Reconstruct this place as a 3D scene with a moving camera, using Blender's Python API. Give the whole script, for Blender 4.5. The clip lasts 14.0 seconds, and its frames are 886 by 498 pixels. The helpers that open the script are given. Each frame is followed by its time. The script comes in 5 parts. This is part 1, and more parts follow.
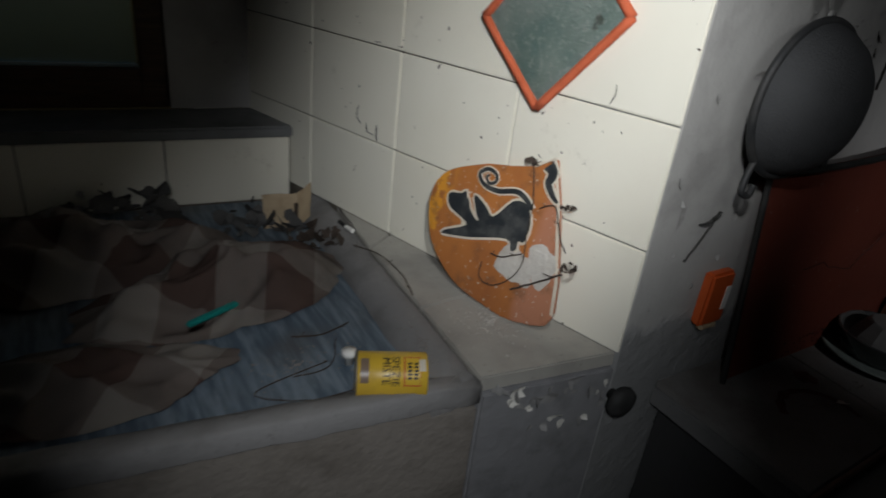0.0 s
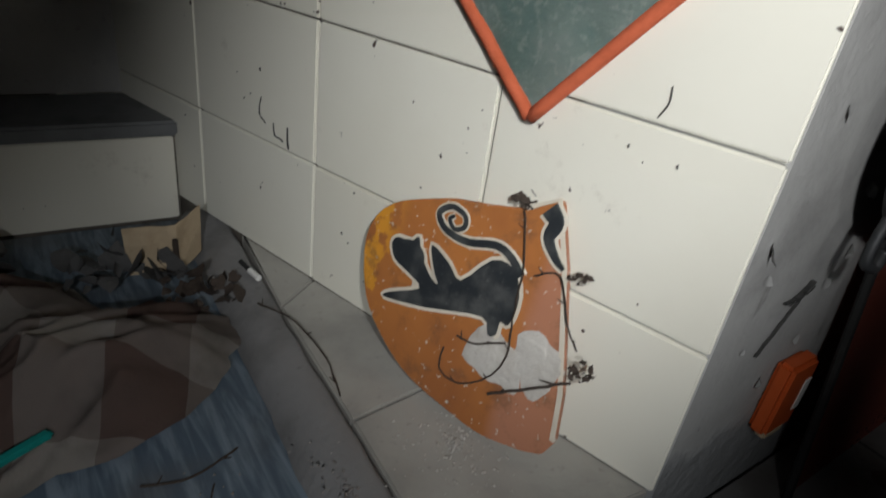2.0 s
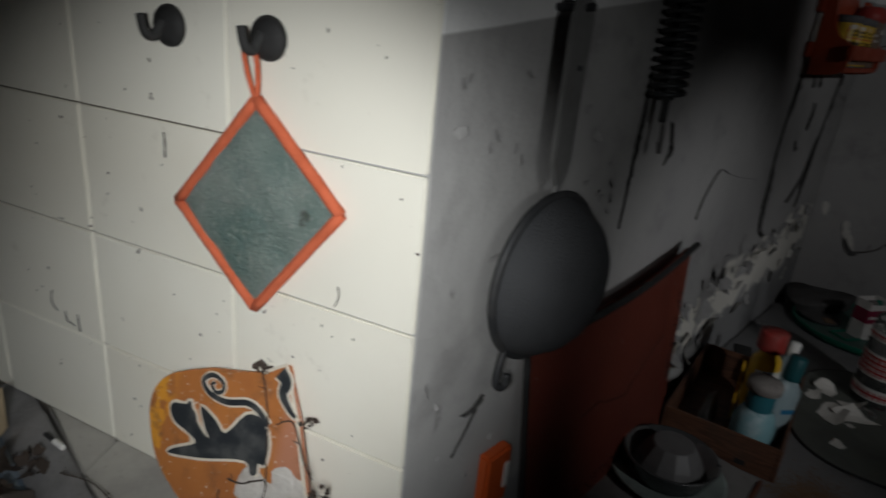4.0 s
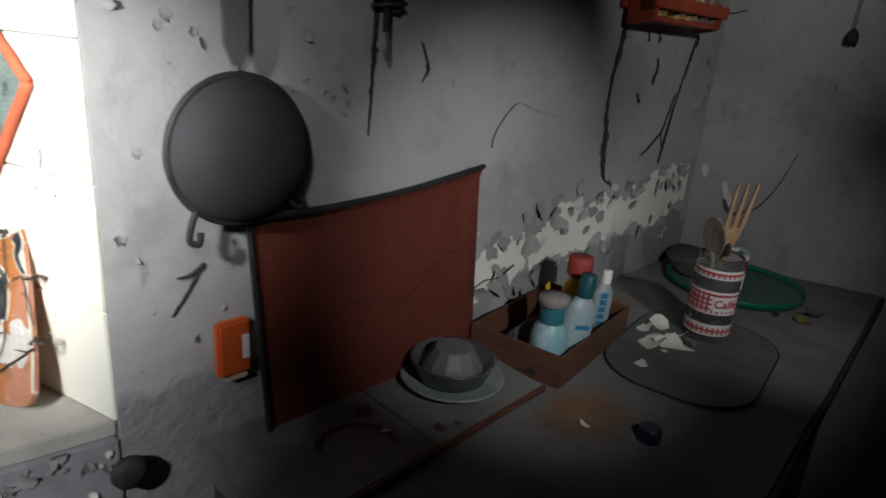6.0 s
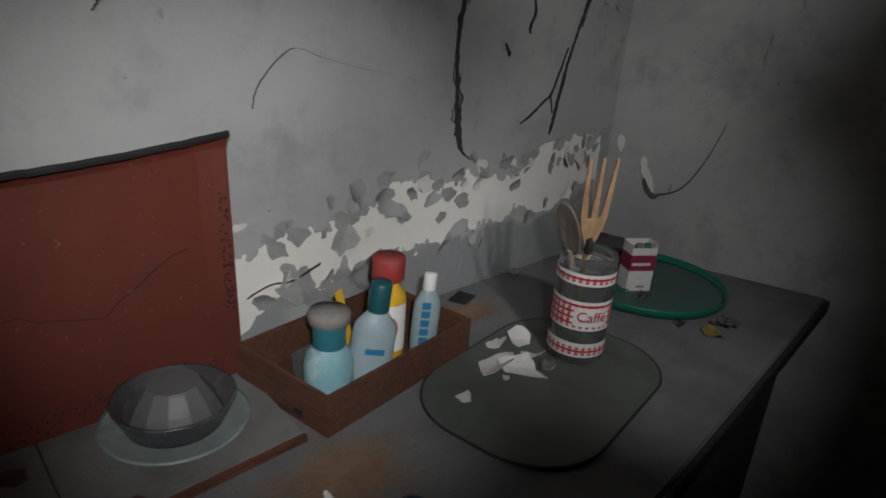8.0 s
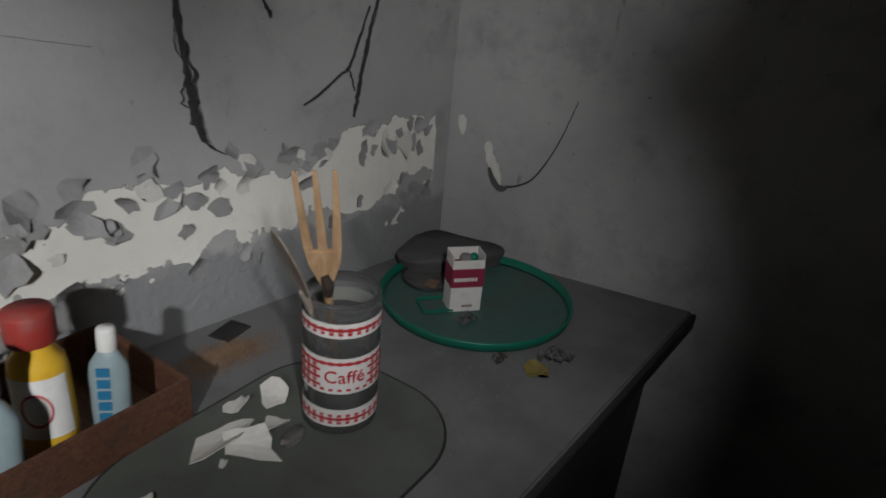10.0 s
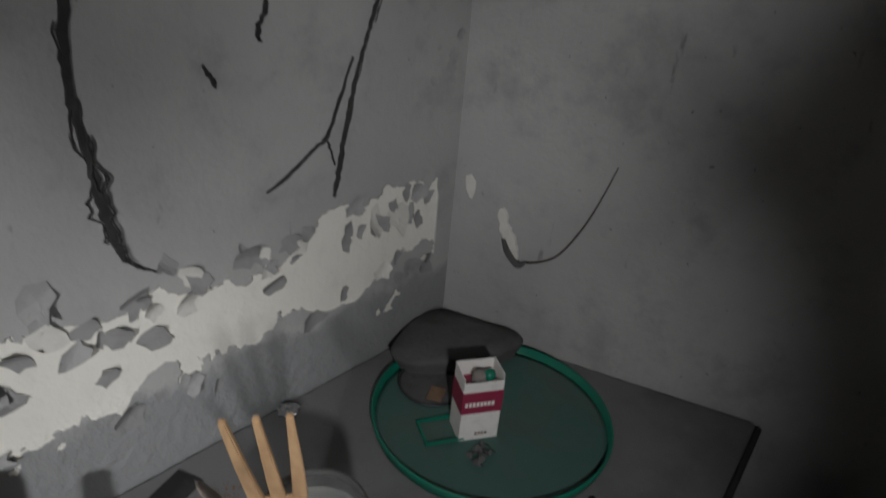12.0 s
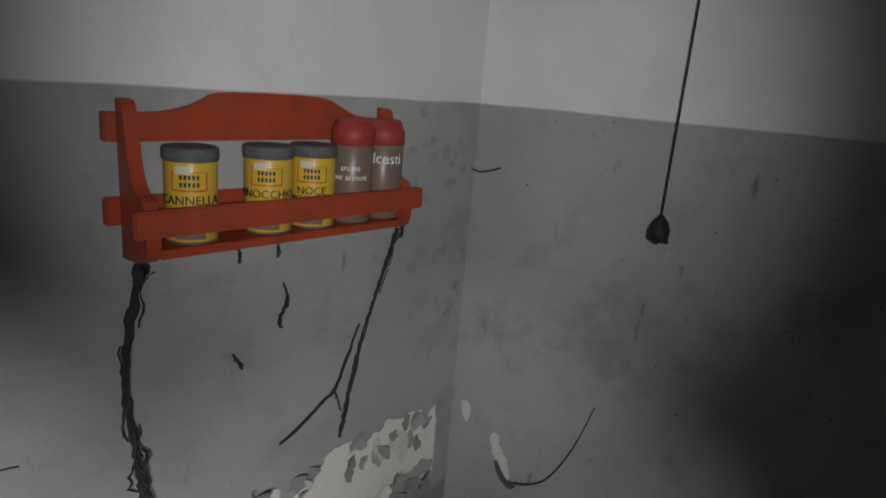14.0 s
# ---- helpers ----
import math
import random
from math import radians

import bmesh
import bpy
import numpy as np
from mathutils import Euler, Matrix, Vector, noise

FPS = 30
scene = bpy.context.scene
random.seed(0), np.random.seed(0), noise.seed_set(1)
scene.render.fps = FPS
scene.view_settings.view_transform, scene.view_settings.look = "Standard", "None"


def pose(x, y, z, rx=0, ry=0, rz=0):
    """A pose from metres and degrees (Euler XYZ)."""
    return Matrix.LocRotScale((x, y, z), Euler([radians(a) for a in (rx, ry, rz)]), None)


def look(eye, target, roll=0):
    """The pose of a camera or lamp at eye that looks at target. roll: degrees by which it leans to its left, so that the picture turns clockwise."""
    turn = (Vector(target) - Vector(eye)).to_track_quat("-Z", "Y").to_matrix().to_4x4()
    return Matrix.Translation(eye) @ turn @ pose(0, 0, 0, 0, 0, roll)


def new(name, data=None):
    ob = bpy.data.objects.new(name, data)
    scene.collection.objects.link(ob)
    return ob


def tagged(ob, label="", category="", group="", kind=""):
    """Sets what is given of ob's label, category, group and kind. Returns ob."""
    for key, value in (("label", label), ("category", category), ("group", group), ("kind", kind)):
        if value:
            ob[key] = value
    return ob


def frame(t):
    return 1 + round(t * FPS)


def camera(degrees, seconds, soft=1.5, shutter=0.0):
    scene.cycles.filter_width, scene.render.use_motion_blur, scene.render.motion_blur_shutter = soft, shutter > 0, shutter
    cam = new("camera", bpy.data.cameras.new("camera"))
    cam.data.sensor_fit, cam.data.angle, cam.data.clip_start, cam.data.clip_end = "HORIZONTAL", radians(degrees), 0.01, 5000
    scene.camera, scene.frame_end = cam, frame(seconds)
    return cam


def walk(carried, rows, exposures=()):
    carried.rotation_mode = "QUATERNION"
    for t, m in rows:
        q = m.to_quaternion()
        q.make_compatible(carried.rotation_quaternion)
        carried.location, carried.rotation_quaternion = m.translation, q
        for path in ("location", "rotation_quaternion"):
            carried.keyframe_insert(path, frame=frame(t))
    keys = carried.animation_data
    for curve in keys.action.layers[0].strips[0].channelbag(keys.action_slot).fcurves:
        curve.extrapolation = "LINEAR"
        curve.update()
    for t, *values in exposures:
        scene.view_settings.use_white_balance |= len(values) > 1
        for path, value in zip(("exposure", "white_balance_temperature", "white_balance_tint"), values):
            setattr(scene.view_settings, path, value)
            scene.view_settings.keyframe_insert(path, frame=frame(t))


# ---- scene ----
# ------------------------------------------------------------ camera and walk
cam = camera(70.5, 14.0, soft=1.7, shutter=0.4)
PATH = [
    (0, (-0.615, -0.463, 1.379), (0.375, 1.038, 0.504), 6.8),
    (0.5, (-0.51, -0.375, 1.368), (0.561, 1.042, 0.448), 6.3),
    (1, (-0.463, -0.271, 1.34), (0.599, 1.13, 0.386), 7.5),
    (1.5, (-0.435, -0.205, 1.315), (0.615, 1.17, 0.312), 8.0),
    (2, (-0.425, -0.183, 1.34), (0.657, 1.195, 0.376), 8.3),
    (2.5, (-0.413, -0.184, 1.397), (0.725, 1.213, 0.53), 8.0),
    (3, (-0.416, -0.205, 1.463), (0.774, 1.206, 0.693), 7.1),
    (3.5, (-0.416, -0.276, 1.505), (0.896, 1.059, 0.8), 6.7),
    (4, (-0.404, -0.371, 1.515), (1.015, 0.853, 0.815), 5.7),
    (4.2, (-0.410, -0.398, 1.511), (1.072, 0.762, 0.823), 5.9),
    (6.3, (-0.142, -0.792, 1.389), (1.226, 0.519, 0.753), 4.5),
    (6.5, (-0.078, -0.788, 1.377), (1.305, 0.5, 0.723), 4.4),
    (7, (0.021, -0.765, 1.365), (1.46, 0.441, 0.675), 4.7),
    (7.5, (0.134, -0.788, 1.359), (1.547, 0.453, 0.681), 3.6),
    (8, (0.261, -0.83, 1.365), (1.597, 0.477, 0.655), 4.5),
    (8.5, (0.382, -0.883, 1.386), (1.663, 0.483, 0.683), 3.8),
    (9, (0.497, -0.907, 1.38), (1.828, 0.407, 0.671), 4.3),
    (9.2, (0.528, -0.905, 1.388), (1.890, 0.368, 0.665), 5.0),
    (11.5, (0.892, -0.658, 1.345), (2.317, 0.423, 0.449), 5.6),
    (12, (0.889, -0.628, 1.449), (2.29, 0.503, 0.577), 5.3),
    (12.5, (0.88, -0.626, 1.502), (2.297, 0.576, 0.76), 4.9),
    (13, (0.879, -0.662, 1.576), (2.283, 0.604, 0.924), 4.7),
    (13.5, (0.873, -0.685, 1.634), (2.272, 0.624, 1.059), 4.5),
    (14, (0.868, -0.695, 1.676), (2.288, 0.615, 1.161), 4.8),
]
walk(cam, [(t, look(eye, target, roll)) for t, eye, target, roll in PATH],
     exposures=[(0, -2.35), (1.2, -2.15), (2.6, -2.35), (3.4, -2.35), (4.2, -2.4), (6.3, -0.65),
                (7.5, -0.4), (9.2, -0.35), (11.3, 0.1), (12.5, -0.05), (14.0, 0.05)])

# ------------------------------------------------------------ world and lights
world = bpy.data.worlds.new("world")
scene.world = world
world.use_nodes = True
sky = world.node_tree.nodes.new("ShaderNodeTexSky")
sky.sky_type, sky.sun_disc, sky.sun_elevation, sky.sun_rotation = "NISHITA", False, radians(7), radians(200)
world.node_tree.links.new(sky.outputs[0], world.node_tree.nodes["Background"].inputs[0])
world.node_tree.nodes["Background"].inputs[1].default_value = 0.15


# A fixed spot standing in for the torch carried beside the camera.
def stand_in_spot(eye, target, watts, cone, colour, radius=0.02):
    lamp = bpy.data.lights.new("torch_stand_in", "SPOT")
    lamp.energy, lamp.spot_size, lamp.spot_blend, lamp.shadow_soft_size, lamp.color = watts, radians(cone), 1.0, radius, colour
    ob = new("torch_stand_in", lamp)
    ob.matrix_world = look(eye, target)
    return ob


# Six spots added along the walk; together they replace the one moving torch.
stand_in_spot((-0.46, -0.37, 1.52), (-0.075, 0.135, 1.265), 100, 58, (0.98, 1.0, 1.0))
stand_in_spot((-0.66, -0.56, 1.50), (-0.25, 0.13, 0.91), 72, 54, (0.93, 0.97, 1.0))
stand_in_spot((-0.30, -0.70, 1.58), (0.20, 0.0, 1.33), 15, 44, (0.97, 0.99, 1.0))
stand_in_spot((0.16, -1.02, 1.52), (0.74, -0.05, 1.04), 56, 47, (0.97, 0.98, 1.0))
stand_in_spot((0.72, -0.92, 1.50), (1.38, -0.24, 0.91), 20, 57, (0.98, 0.98, 1.0))
stand_in_spot((0.80, -0.86, 1.70), (1.50, -0.08, 1.62), 18, 64, (0.97, 0.98, 1.0))

# ------------------------------------------------------------ node helpers
class Nodes:
    """A small builder round one material's node tree."""

    def __init__(self, name):
        self.mat = bpy.data.materials.new(name)
        self.mat.use_nodes = True
        self.tree = self.mat.node_tree
        self.bsdf = self.tree.nodes["Principled BSDF"]
        self.co = self.node("ShaderNodeTexCoord").outputs["Object"]

    def node(self, kind):
        return self.tree.nodes.new(kind)

    def put(self, socket, value):
        if isinstance(value, bpy.types.NodeSocket):
            self.tree.links.new(value, socket)
        else:
            if socket.type == "RGBA" and len(value) == 3:
                value = (*value, 1)
            socket.default_value = value

    def noise(self, scale, detail=4.0, rough=0.55, distort=0.0, co=None):
        n = self.node("ShaderNodeTexNoise")
        self.put(n.inputs["Vector"], co or self.co)
        n.inputs["Scale"].default_value, n.inputs["Detail"].default_value = scale, detail
        n.inputs["Roughness"].default_value, n.inputs["Distortion"].default_value = rough, distort
        return n.outputs["Fac"]

    def stretch(self, x, y, z):
        n = self.node("ShaderNodeMapping")
        self.put(n.inputs["Vector"], self.co)
        n.inputs["Scale"].default_value = (x, y, z)
        return n.outputs[0]

    def step(self, value, low, high):
        n = self.node("ShaderNodeMapRange")
        n.interpolation_type = "SMOOTHSTEP"
        self.put(n.inputs[0], value)
        n.inputs[1].default_value, n.inputs[2].default_value = low, high
        return n.outputs[0]

    def math(self, op, a, b=0.0):
        n = self.node("ShaderNodeMath")
        n.operation = op
        self.put(n.inputs[0], a)
        self.put(n.inputs[1], b)
        return n.outputs[0]

    def mix(self, fac, a, b):
        n = self.node("ShaderNodeMix")
        n.data_type = "RGBA"
        self.put(n.inputs[0], fac)
        self.put(n.inputs[6], a)
        self.put(n.inputs[7], b)
        return n.outputs[2]

    def xyz(self):
        n = self.node("ShaderNodeSeparateXYZ")
        self.put(n.inputs[0], self.co)
        return n.outputs

    def bump(self, height, strength, distance=0.003, under=None):
        n = self.node("ShaderNodeBump")
        n.inputs["Strength"].default_value, n.inputs["Distance"].default_value = strength, distance
        self.put(n.inputs["Height"], height)
        if under is not None:
            self.put(n.inputs["Normal"], under)
        self.put(self.bsdf.inputs["Normal"], n.outputs[0])
        return n.outputs[0]

    def done(self, colour, rough=0.7, metal=0.0, spec=0.4):
        self.put(self.bsdf.inputs["Base Color"], colour)
        self.put(self.bsdf.inputs["Roughness"], rough)
        self.bsdf.inputs["Metallic"].default_value = metal
        self.bsdf.inputs["Specular IOR Level"].default_value = spec
        return self.mat


def grimy(name, colour, dirt=(0.05, 0.045, 0.04), amount=0.5, scale=9.0, rough=0.6, metal=0.0, bump=0.25, fine=90.0, spec=0.4):
    """A worn surface: broad dirt, fine specks, fine relief."""
    n = Nodes(name)
    broad = n.step(n.noise(scale, 5), 0.42, 0.75)
    speck = n.step(n.noise(fine, 3), 0.6, 0.78)
    tone = n.mix(n.math("MULTIPLY", n.noise(scale * 3.1, 3), 0.35), colour, tuple(c * 0.55 for c in colour))
    c = n.mix(n.math("MULTIPLY", broad, amount), tone, dirt)
    c = n.mix(n.math("MULTIPLY", speck, amount * 0.7), c, dirt)
    n.bump(n.noise(fine * 1.4, 4), bump, 0.002)
    return n.done(c, n.math("ADD", n.math("MULTIPLY", broad, 0.25), rough - 0.05), metal, spec)


def wall_paint(name, band, peel):
    n = Nodes(name)
    x, y, z = n.xyz()
    rag = n.math("MULTIPLY", n.math("SUBTRACT", n.noise(6, 6), 0.5), 0.006)
    line = n.math("MINIMUM", band, n.math("ADD", n.math("MULTIPLY", x, 0.147), 1.499)) if peel else band
    upper = n.step(n.math("SUBTRACT", n.math("ADD", z, rag), line), -0.002, 0.002)
    low = n.mix(n.step(n.noise(2.4, 6), 0.35, 0.7), (0.40, 0.395, 0.385), (0.33, 0.325, 0.32))
    low = n.mix(n.math("MULTIPLY", n.step(n.noise(7.5, 6, 0.65), 0.48, 0.74), 0.8), low, (0.25, 0.245, 0.24))
    low = n.mix(n.math("MULTIPLY", n.step(n.noise(33, 4, 0.6, 0.0, n.stretch(1.0, 1.0, 0.35)), 0.66, 0.76), 0.6), low, (0.12, 0.115, 0.11))
    low = n.mix(n.math("MULTIPLY", n.step(n.noise(95, 2), 0.72, 0.78), 0.7), low, (0.06, 0.055, 0.05))
    high = n.mix(n.math("MULTIPLY", n.step(n.noise(5, 6), 0.45, 0.75), 0.4), (0.74, 0.74, 0.73), (0.52, 0.52, 0.51))
    c = n.mix(upper, low, high)
    relief = n.math("ADD", n.math("MULTIPLY", n.noise(22, 6, 0.6), 0.8), n.math("MULTIPLY", n.noise(160, 3), 0.15))
    if peel:
        mid = n.math("ADD", n.math("MULTIPLY", x, 0.055), 0.928)
        off = n.math("DIVIDE", n.math("ABSOLUTE", n.math("SUBTRACT", z, mid)), 0.082)
        jag = n.math("MULTIPLY", n.math("SUBTRACT", n.noise(8, 3.0, 0.55, 0.4), 0.5), 3.6)
        rag2 = n.math("MULTIPLY", n.math("SUBTRACT", n.noise(42, 3, 0.6, 0.3), 0.5), 0.6)
        reach = n.math("ADD", n.math("ADD", off, n.math("ADD", jag, rag2)), 0.0)
        bare = n.math("SUBTRACT", 1.0, n.step(reach, 0.70, 0.72))
        bare = n.math("MULTIPLY", bare, n.math("MULTIPLY", n.step(x, 0.60, 0.62), n.math("SUBTRACT", 1.0, n.step(x, 1.635, 1.645))))
        below = n.math("SUBTRACT", 1.0, n.step(n.math("ADD", z, n.math("MULTIPLY", n.noise(12, 4), 0.09)), 0.965, 0.99))
        c = n.mix(n.math("MULTIPLY", below, 0.75), c, (0.21, 0.215, 0.22))
        c = n.mix(bare, c, n.mix(n.math("MULTIPLY", n.step(n.noise(30, 5), 0.5, 0.8), 0.25), (0.72, 0.70, 0.64), (0.5, 0.48, 0.43)))
        relief = n.math("ADD", relief, n.math("MULTIPLY", bare, -0.9))
        relief = n.math("ADD", relief, n.math("MULTIPLY", n.math("MULTIPLY", below, n.noise(55, 4, 0.6)), 1.2))
    n.bump(relief, 0.85, 0.004)
    return n.done(c, 0.72, 0.0, 0.3)


def wood(name, light, dark, along=(1, 12, 12), rough=0.55, ring=9.0):
    n = Nodes(name)
    grain = n.noise(ring, 6, 0.6, 1.2, n.stretch(*along))
    c = n.mix(n.step(grain, 0.3, 0.7), light, dark)
    c = n.mix(n.math("MULTIPLY", n.step(n.noise(14, 5), 0.5, 0.8), 0.45), c, (0.05, 0.04, 0.03))
    n.bump(grain, 0.25, 0.001)
    return n.done(c, rough)


def plain(name, colour, rough=0.5, metal=0.0, transmit=0.0):
    n = Nodes(name)
    c = n.mix(n.math("MULTIPLY", n.step(n.noise(60, 4), 0.45, 0.8), 0.35), colour, tuple(v * 0.6 for v in colour))
    n.bsdf.inputs["Transmission Weight"].default_value = transmit
    return n.done(c, rough, metal)


# ------------------------------------------------------------ materials
M_WALL = wall_paint("grey_wall_paint", 1.646, True)
M_WALL2 = wall_paint("grey_wall_paint_plain", 1.646, False)
M_PLASTER = grimy("old_plaster", (0.42, 0.41, 0.40), amount=0.4, scale=4)
M_GROUT = grimy("grout", (0.17, 0.15, 0.125), amount=0.6, scale=14)


def tile_glaze():
    n = Nodes("cream_tile_glaze")
    n.co = n.node("ShaderNodeNewGeometry").outputs["Position"]
    tint = n.node("ShaderNodeObjectInfo").outputs["Random"]
    c = n.mix(n.math("MULTIPLY", tint, 0.8), (0.79, 0.77, 0.685), (0.745, 0.715, 0.625))
    c = n.mix(n.math("MULTIPLY", n.step(n.noise(3.2, 6), 0.45, 0.8), 0.3), c, (0.62, 0.58, 0.47))
    c = n.mix(n.math("MULTIPLY", n.step(n.noise(16, 6, 0.7), 0.62, 0.75), 0.35), c, (0.4, 0.36, 0.29))
    c = n.mix(n.step(n.noise(75, 2), 0.735, 0.76), c, (0.08, 0.06, 0.05))
    n.bump(n.noise(6, 3), 0.15, 0.004)
    return n.done(c, n.math("ADD", n.math("MULTIPLY", n.noise(9, 5), 0.35), 0.3), 0.0, 0.35)


M_TILE = tile_glaze()
M_STRIP = grimy("dusty_stone_tile", (0.40, 0.385, 0.35), (0.16, 0.15, 0.14), 0.6, 7, 0.75, bump=0.3)
M_RIM = grimy("rough_concrete_rim", (0.23, 0.225, 0.225), (0.10, 0.095, 0.09), 0.6, 11, 0.85, bump=0.8, fine=70)
M_HEARTH = grimy("rough_render", (0.25, 0.225, 0.20), (0.10, 0.085, 0.07), 0.6, 13, 0.9, bump=1.0, fine=60)
M_CONCRETE_PAINT = grimy("peeling_grey_paint", (0.25, 0.25, 0.26), (0.10, 0.10, 0.10), 0.5, 15, 0.6, bump=0.9, fine=38)


def blue_sheet():
    n = Nodes("blue_grained_sheet")
    grain = n.noise(30, 5, 0.6, 0.4, n.stretch(3.2, 0.35, 1))
    c = n.mix(n.step(grain, 0.38, 0.66), (0.07, 0.10, 0.135), (0.17, 0.215, 0.26))
    c = n.mix(n.math("MULTIPLY", n.step(n.noise(6, 6), 0.45, 0.72), 0.65), c, (0.10, 0.095, 0.09))
    n.bump(grain, 0.5, 0.002)
    return n.done(c, 0.6)


M_BLUE = blue_sheet()
M_FLOOR = grimy("dark_floor", (0.13, 0.12, 0.11), amount=0.6, scale=5, rough=0.8)
M_CEIL = grimy("ceiling_paint", (0.6, 0.6, 0.58), amount=0.3, scale=3)
M_TABLE = grimy("dusty_dark_laminate", (0.170, 0.170, 0.171), (0.078, 0.076, 0.075), 0.65, 5.5, 0.8, bump=0.2, fine=140)
M_TABLE_EDGE = grimy("black_edge", (0.03, 0.03, 0.03), amount=0.3, rough=0.6)
M_CABINET = grimy("dark_cabinet", (0.05, 0.05, 0.052), amount=0.4, rough=0.6)
M_SLAB = grimy("dusty_grey_tile", (0.20, 0.195, 0.19), (0.07, 0.055, 0.045), 0.6, 8, 0.7, bump=0.2, fine=120)
M_STAIN = grimy("dried_red_brown_stain", (0.085, 0.042, 0.035), (0.05, 0.03, 0.025), 0.6, 40, 0.7)
M_SLAB_EDGE = wood("brown_edge_wood", (0.15, 0.060, 0.034), (0.06, 0.026, 0.018))


def red_board():
    n = Nodes("red_painted_board")
    c = n.mix(n.step(n.noise(3, 6), 0.3, 0.75), (0.25, 0.062, 0.04), (0.17, 0.045, 0.033))
    c = n.mix(n.math("MULTIPLY", n.step(n.noise(20, 5, 0.7), 0.55, 0.8), 0.5), c, (0.13, 0.045, 0.035))
    c = n.mix(n.math("MULTIPLY", n.step(n.noise(140, 2), 0.66, 0.78), 0.5), c, (0.35, 0.3, 0.27))
    n.bump(n.noise(40, 5), 0.2, 0.002)
    return n.done(c, 0.55)


M_RED = red_board()
M_BLACK = grimy("sooty_black", (0.018, 0.018, 0.018), (0.05, 0.05, 0.05), 0.5, 20, 0.7)
M_IRON = grimy("dark_iron", (0.045, 0.047, 0.05), (0.09, 0.085, 0.08), 0.4, 25, 0.55, 0.4)
M_MESH = grimy("dusty_sieve_mesh", (0.055, 0.057, 0.061), (0.035, 0.035, 0.038), 0.5, 14, 0.75, bump=0.8, fine=300)
M_HANDLE = grimy("grey_metal_handle", (0.22, 0.22, 0.215), (0.12, 0.11, 0.10), 0.5, 18, 0.5, 0.3)
M_ORANGE = plain("orange_plastic", (0.50, 0.085, 0.018), 0.45)
M_ORANGE_CLOTH = grimy("orange_bias_tape", (0.62, 0.135, 0.06), (0.3, 0.07, 0.03), 0.35, 40, 0.9, bump=0.7, fine=260)


def felt():
    n = Nodes("faded_green_towelling")
    c = n.mix(n.step(n.noise(11, 5), 0.35, 0.7), (0.36, 0.42, 0.385), (0.19, 0.285, 0.26))
    c = n.mix(n.math("MULTIPLY", n.step(n.noise(130, 3), 0.5, 0.7), 0.45), c, (0.5, 0.53, 0.5))
    c = n.mix(n.math("MULTIPLY", n.step(n.noise(24, 4), 0.66, 0.72), 0.7), c, (0.11, 0.11, 0.09))
    n.bump(n.noise(240, 3), 0.8, 0.003)
    return n.done(c, 0.95, 0.0, 0.1)


M_FELT = felt()


def palette_paint():
    n = Nodes("ochre_painted_wood")
    c = n.mix(n.step(n.noise(5, 5, 0.6, 0.5), 0.35, 0.7), (0.42, 0.155, 0.042), (0.30, 0.105, 0.035))
    x, y, z = n.xyz()
    pink = n.step(n.math("ADD", x, n.math("MULTIPLY", n.noise(20, 3), 0.02)), -0.145, -0.125)
    c = n.mix(n.math("MULTIPLY", pink, 0.8), c, (0.42, 0.19, 0.12))
    gold = n.math("MULTIPLY", n.step(n.noise(26, 5, 0.6), 0.5, 0.56), n.math("SUBTRACT", 1.0, n.step(x, -0.325, -0.295)))
    c = n.mix(gold, c, (0.62, 0.27, 0.03))
    c = n.mix(n.math("MULTIPLY", n.step(n.noise(150, 2), 0.645, 0.69), 0.85), c, (0.6, 0.55, 0.48))
    c = n.mix(n.math("MULTIPLY", n.step(n.noise(38, 6, 0.7), 0.5, 0.68), 0.6), c, (0.17, 0.08, 0.04))
    n.bump(n.noise(60, 4), 0.2, 0.001)
    return n.done(c, 0.5)


M_PALETTE = palette_paint()
M_INK = grimy("dark_paint_flecked", (0.022, 0.026, 0.03), (0.16, 0.16, 0.15), 0.35, 40, 0.5, fine=190)
M_CREAM = grimy("cream_paint", (0.66, 0.60, 0.50), (0.4, 0.33, 0.25), 0.4, 30, 0.6)
M_ASH = grimy("white_ash_crust", (0.55, 0.52, 0.48), (0.3, 0.26, 0.22), 0.5, 45, 0.95, bump=1.0, fine=130)
M_YELLOW = grimy("yellow_tin_print", (0.68, 0.44, 0.045), (0.35, 0.2, 0.03), 0.3, 22, 0.38, bump=0.05)
M_TIN = grimy("dull_tin", (0.20, 0.195, 0.19), (0.1, 0.09, 0.08), 0.5, 30, 0.5, 0.6)
M_REDCAP = grimy("red_plastic", (0.36, 0.035, 0.028), (0.22, 0.12, 0.10), 0.5, 35, 0.55, bump=0.05)
M_DULL_LID = grimy("dusty_dark_lid", (0.10, 0.10, 0.105), (0.19, 0.18, 0.17), 0.6, 45, 0.8, bump=0.3)
M_WHITE = plain("white_plastic", (0.76, 0.75, 0.72), 0.5)
M_PRINT = plain("black_print", (0.02, 0.02, 0.02), 0.5)
M_REDPRINT = plain("red_print", (0.48, 0.03, 0.035), 0.5)
M_RACK = grimy("red_lacquered_wood", (0.40, 0.062, 0.022), (0.1, 0.03, 0.02), 0.45, 16, 0.45, bump=0.15)
M_BROWN = plain("brown_spice", (0.19, 0.135, 0.10), 0.35)
M_BOX = wood("brown_wood_box", (0.135, 0.062, 0.035), (0.06, 0.028, 0.018), (14, 1.5, 14))
M_JAR = grimy("milky_aqua_glass", (0.22, 0.41, 0.45), (0.46, 0.55, 0.56), 0.7, 26, 0.2, spec=0.6)
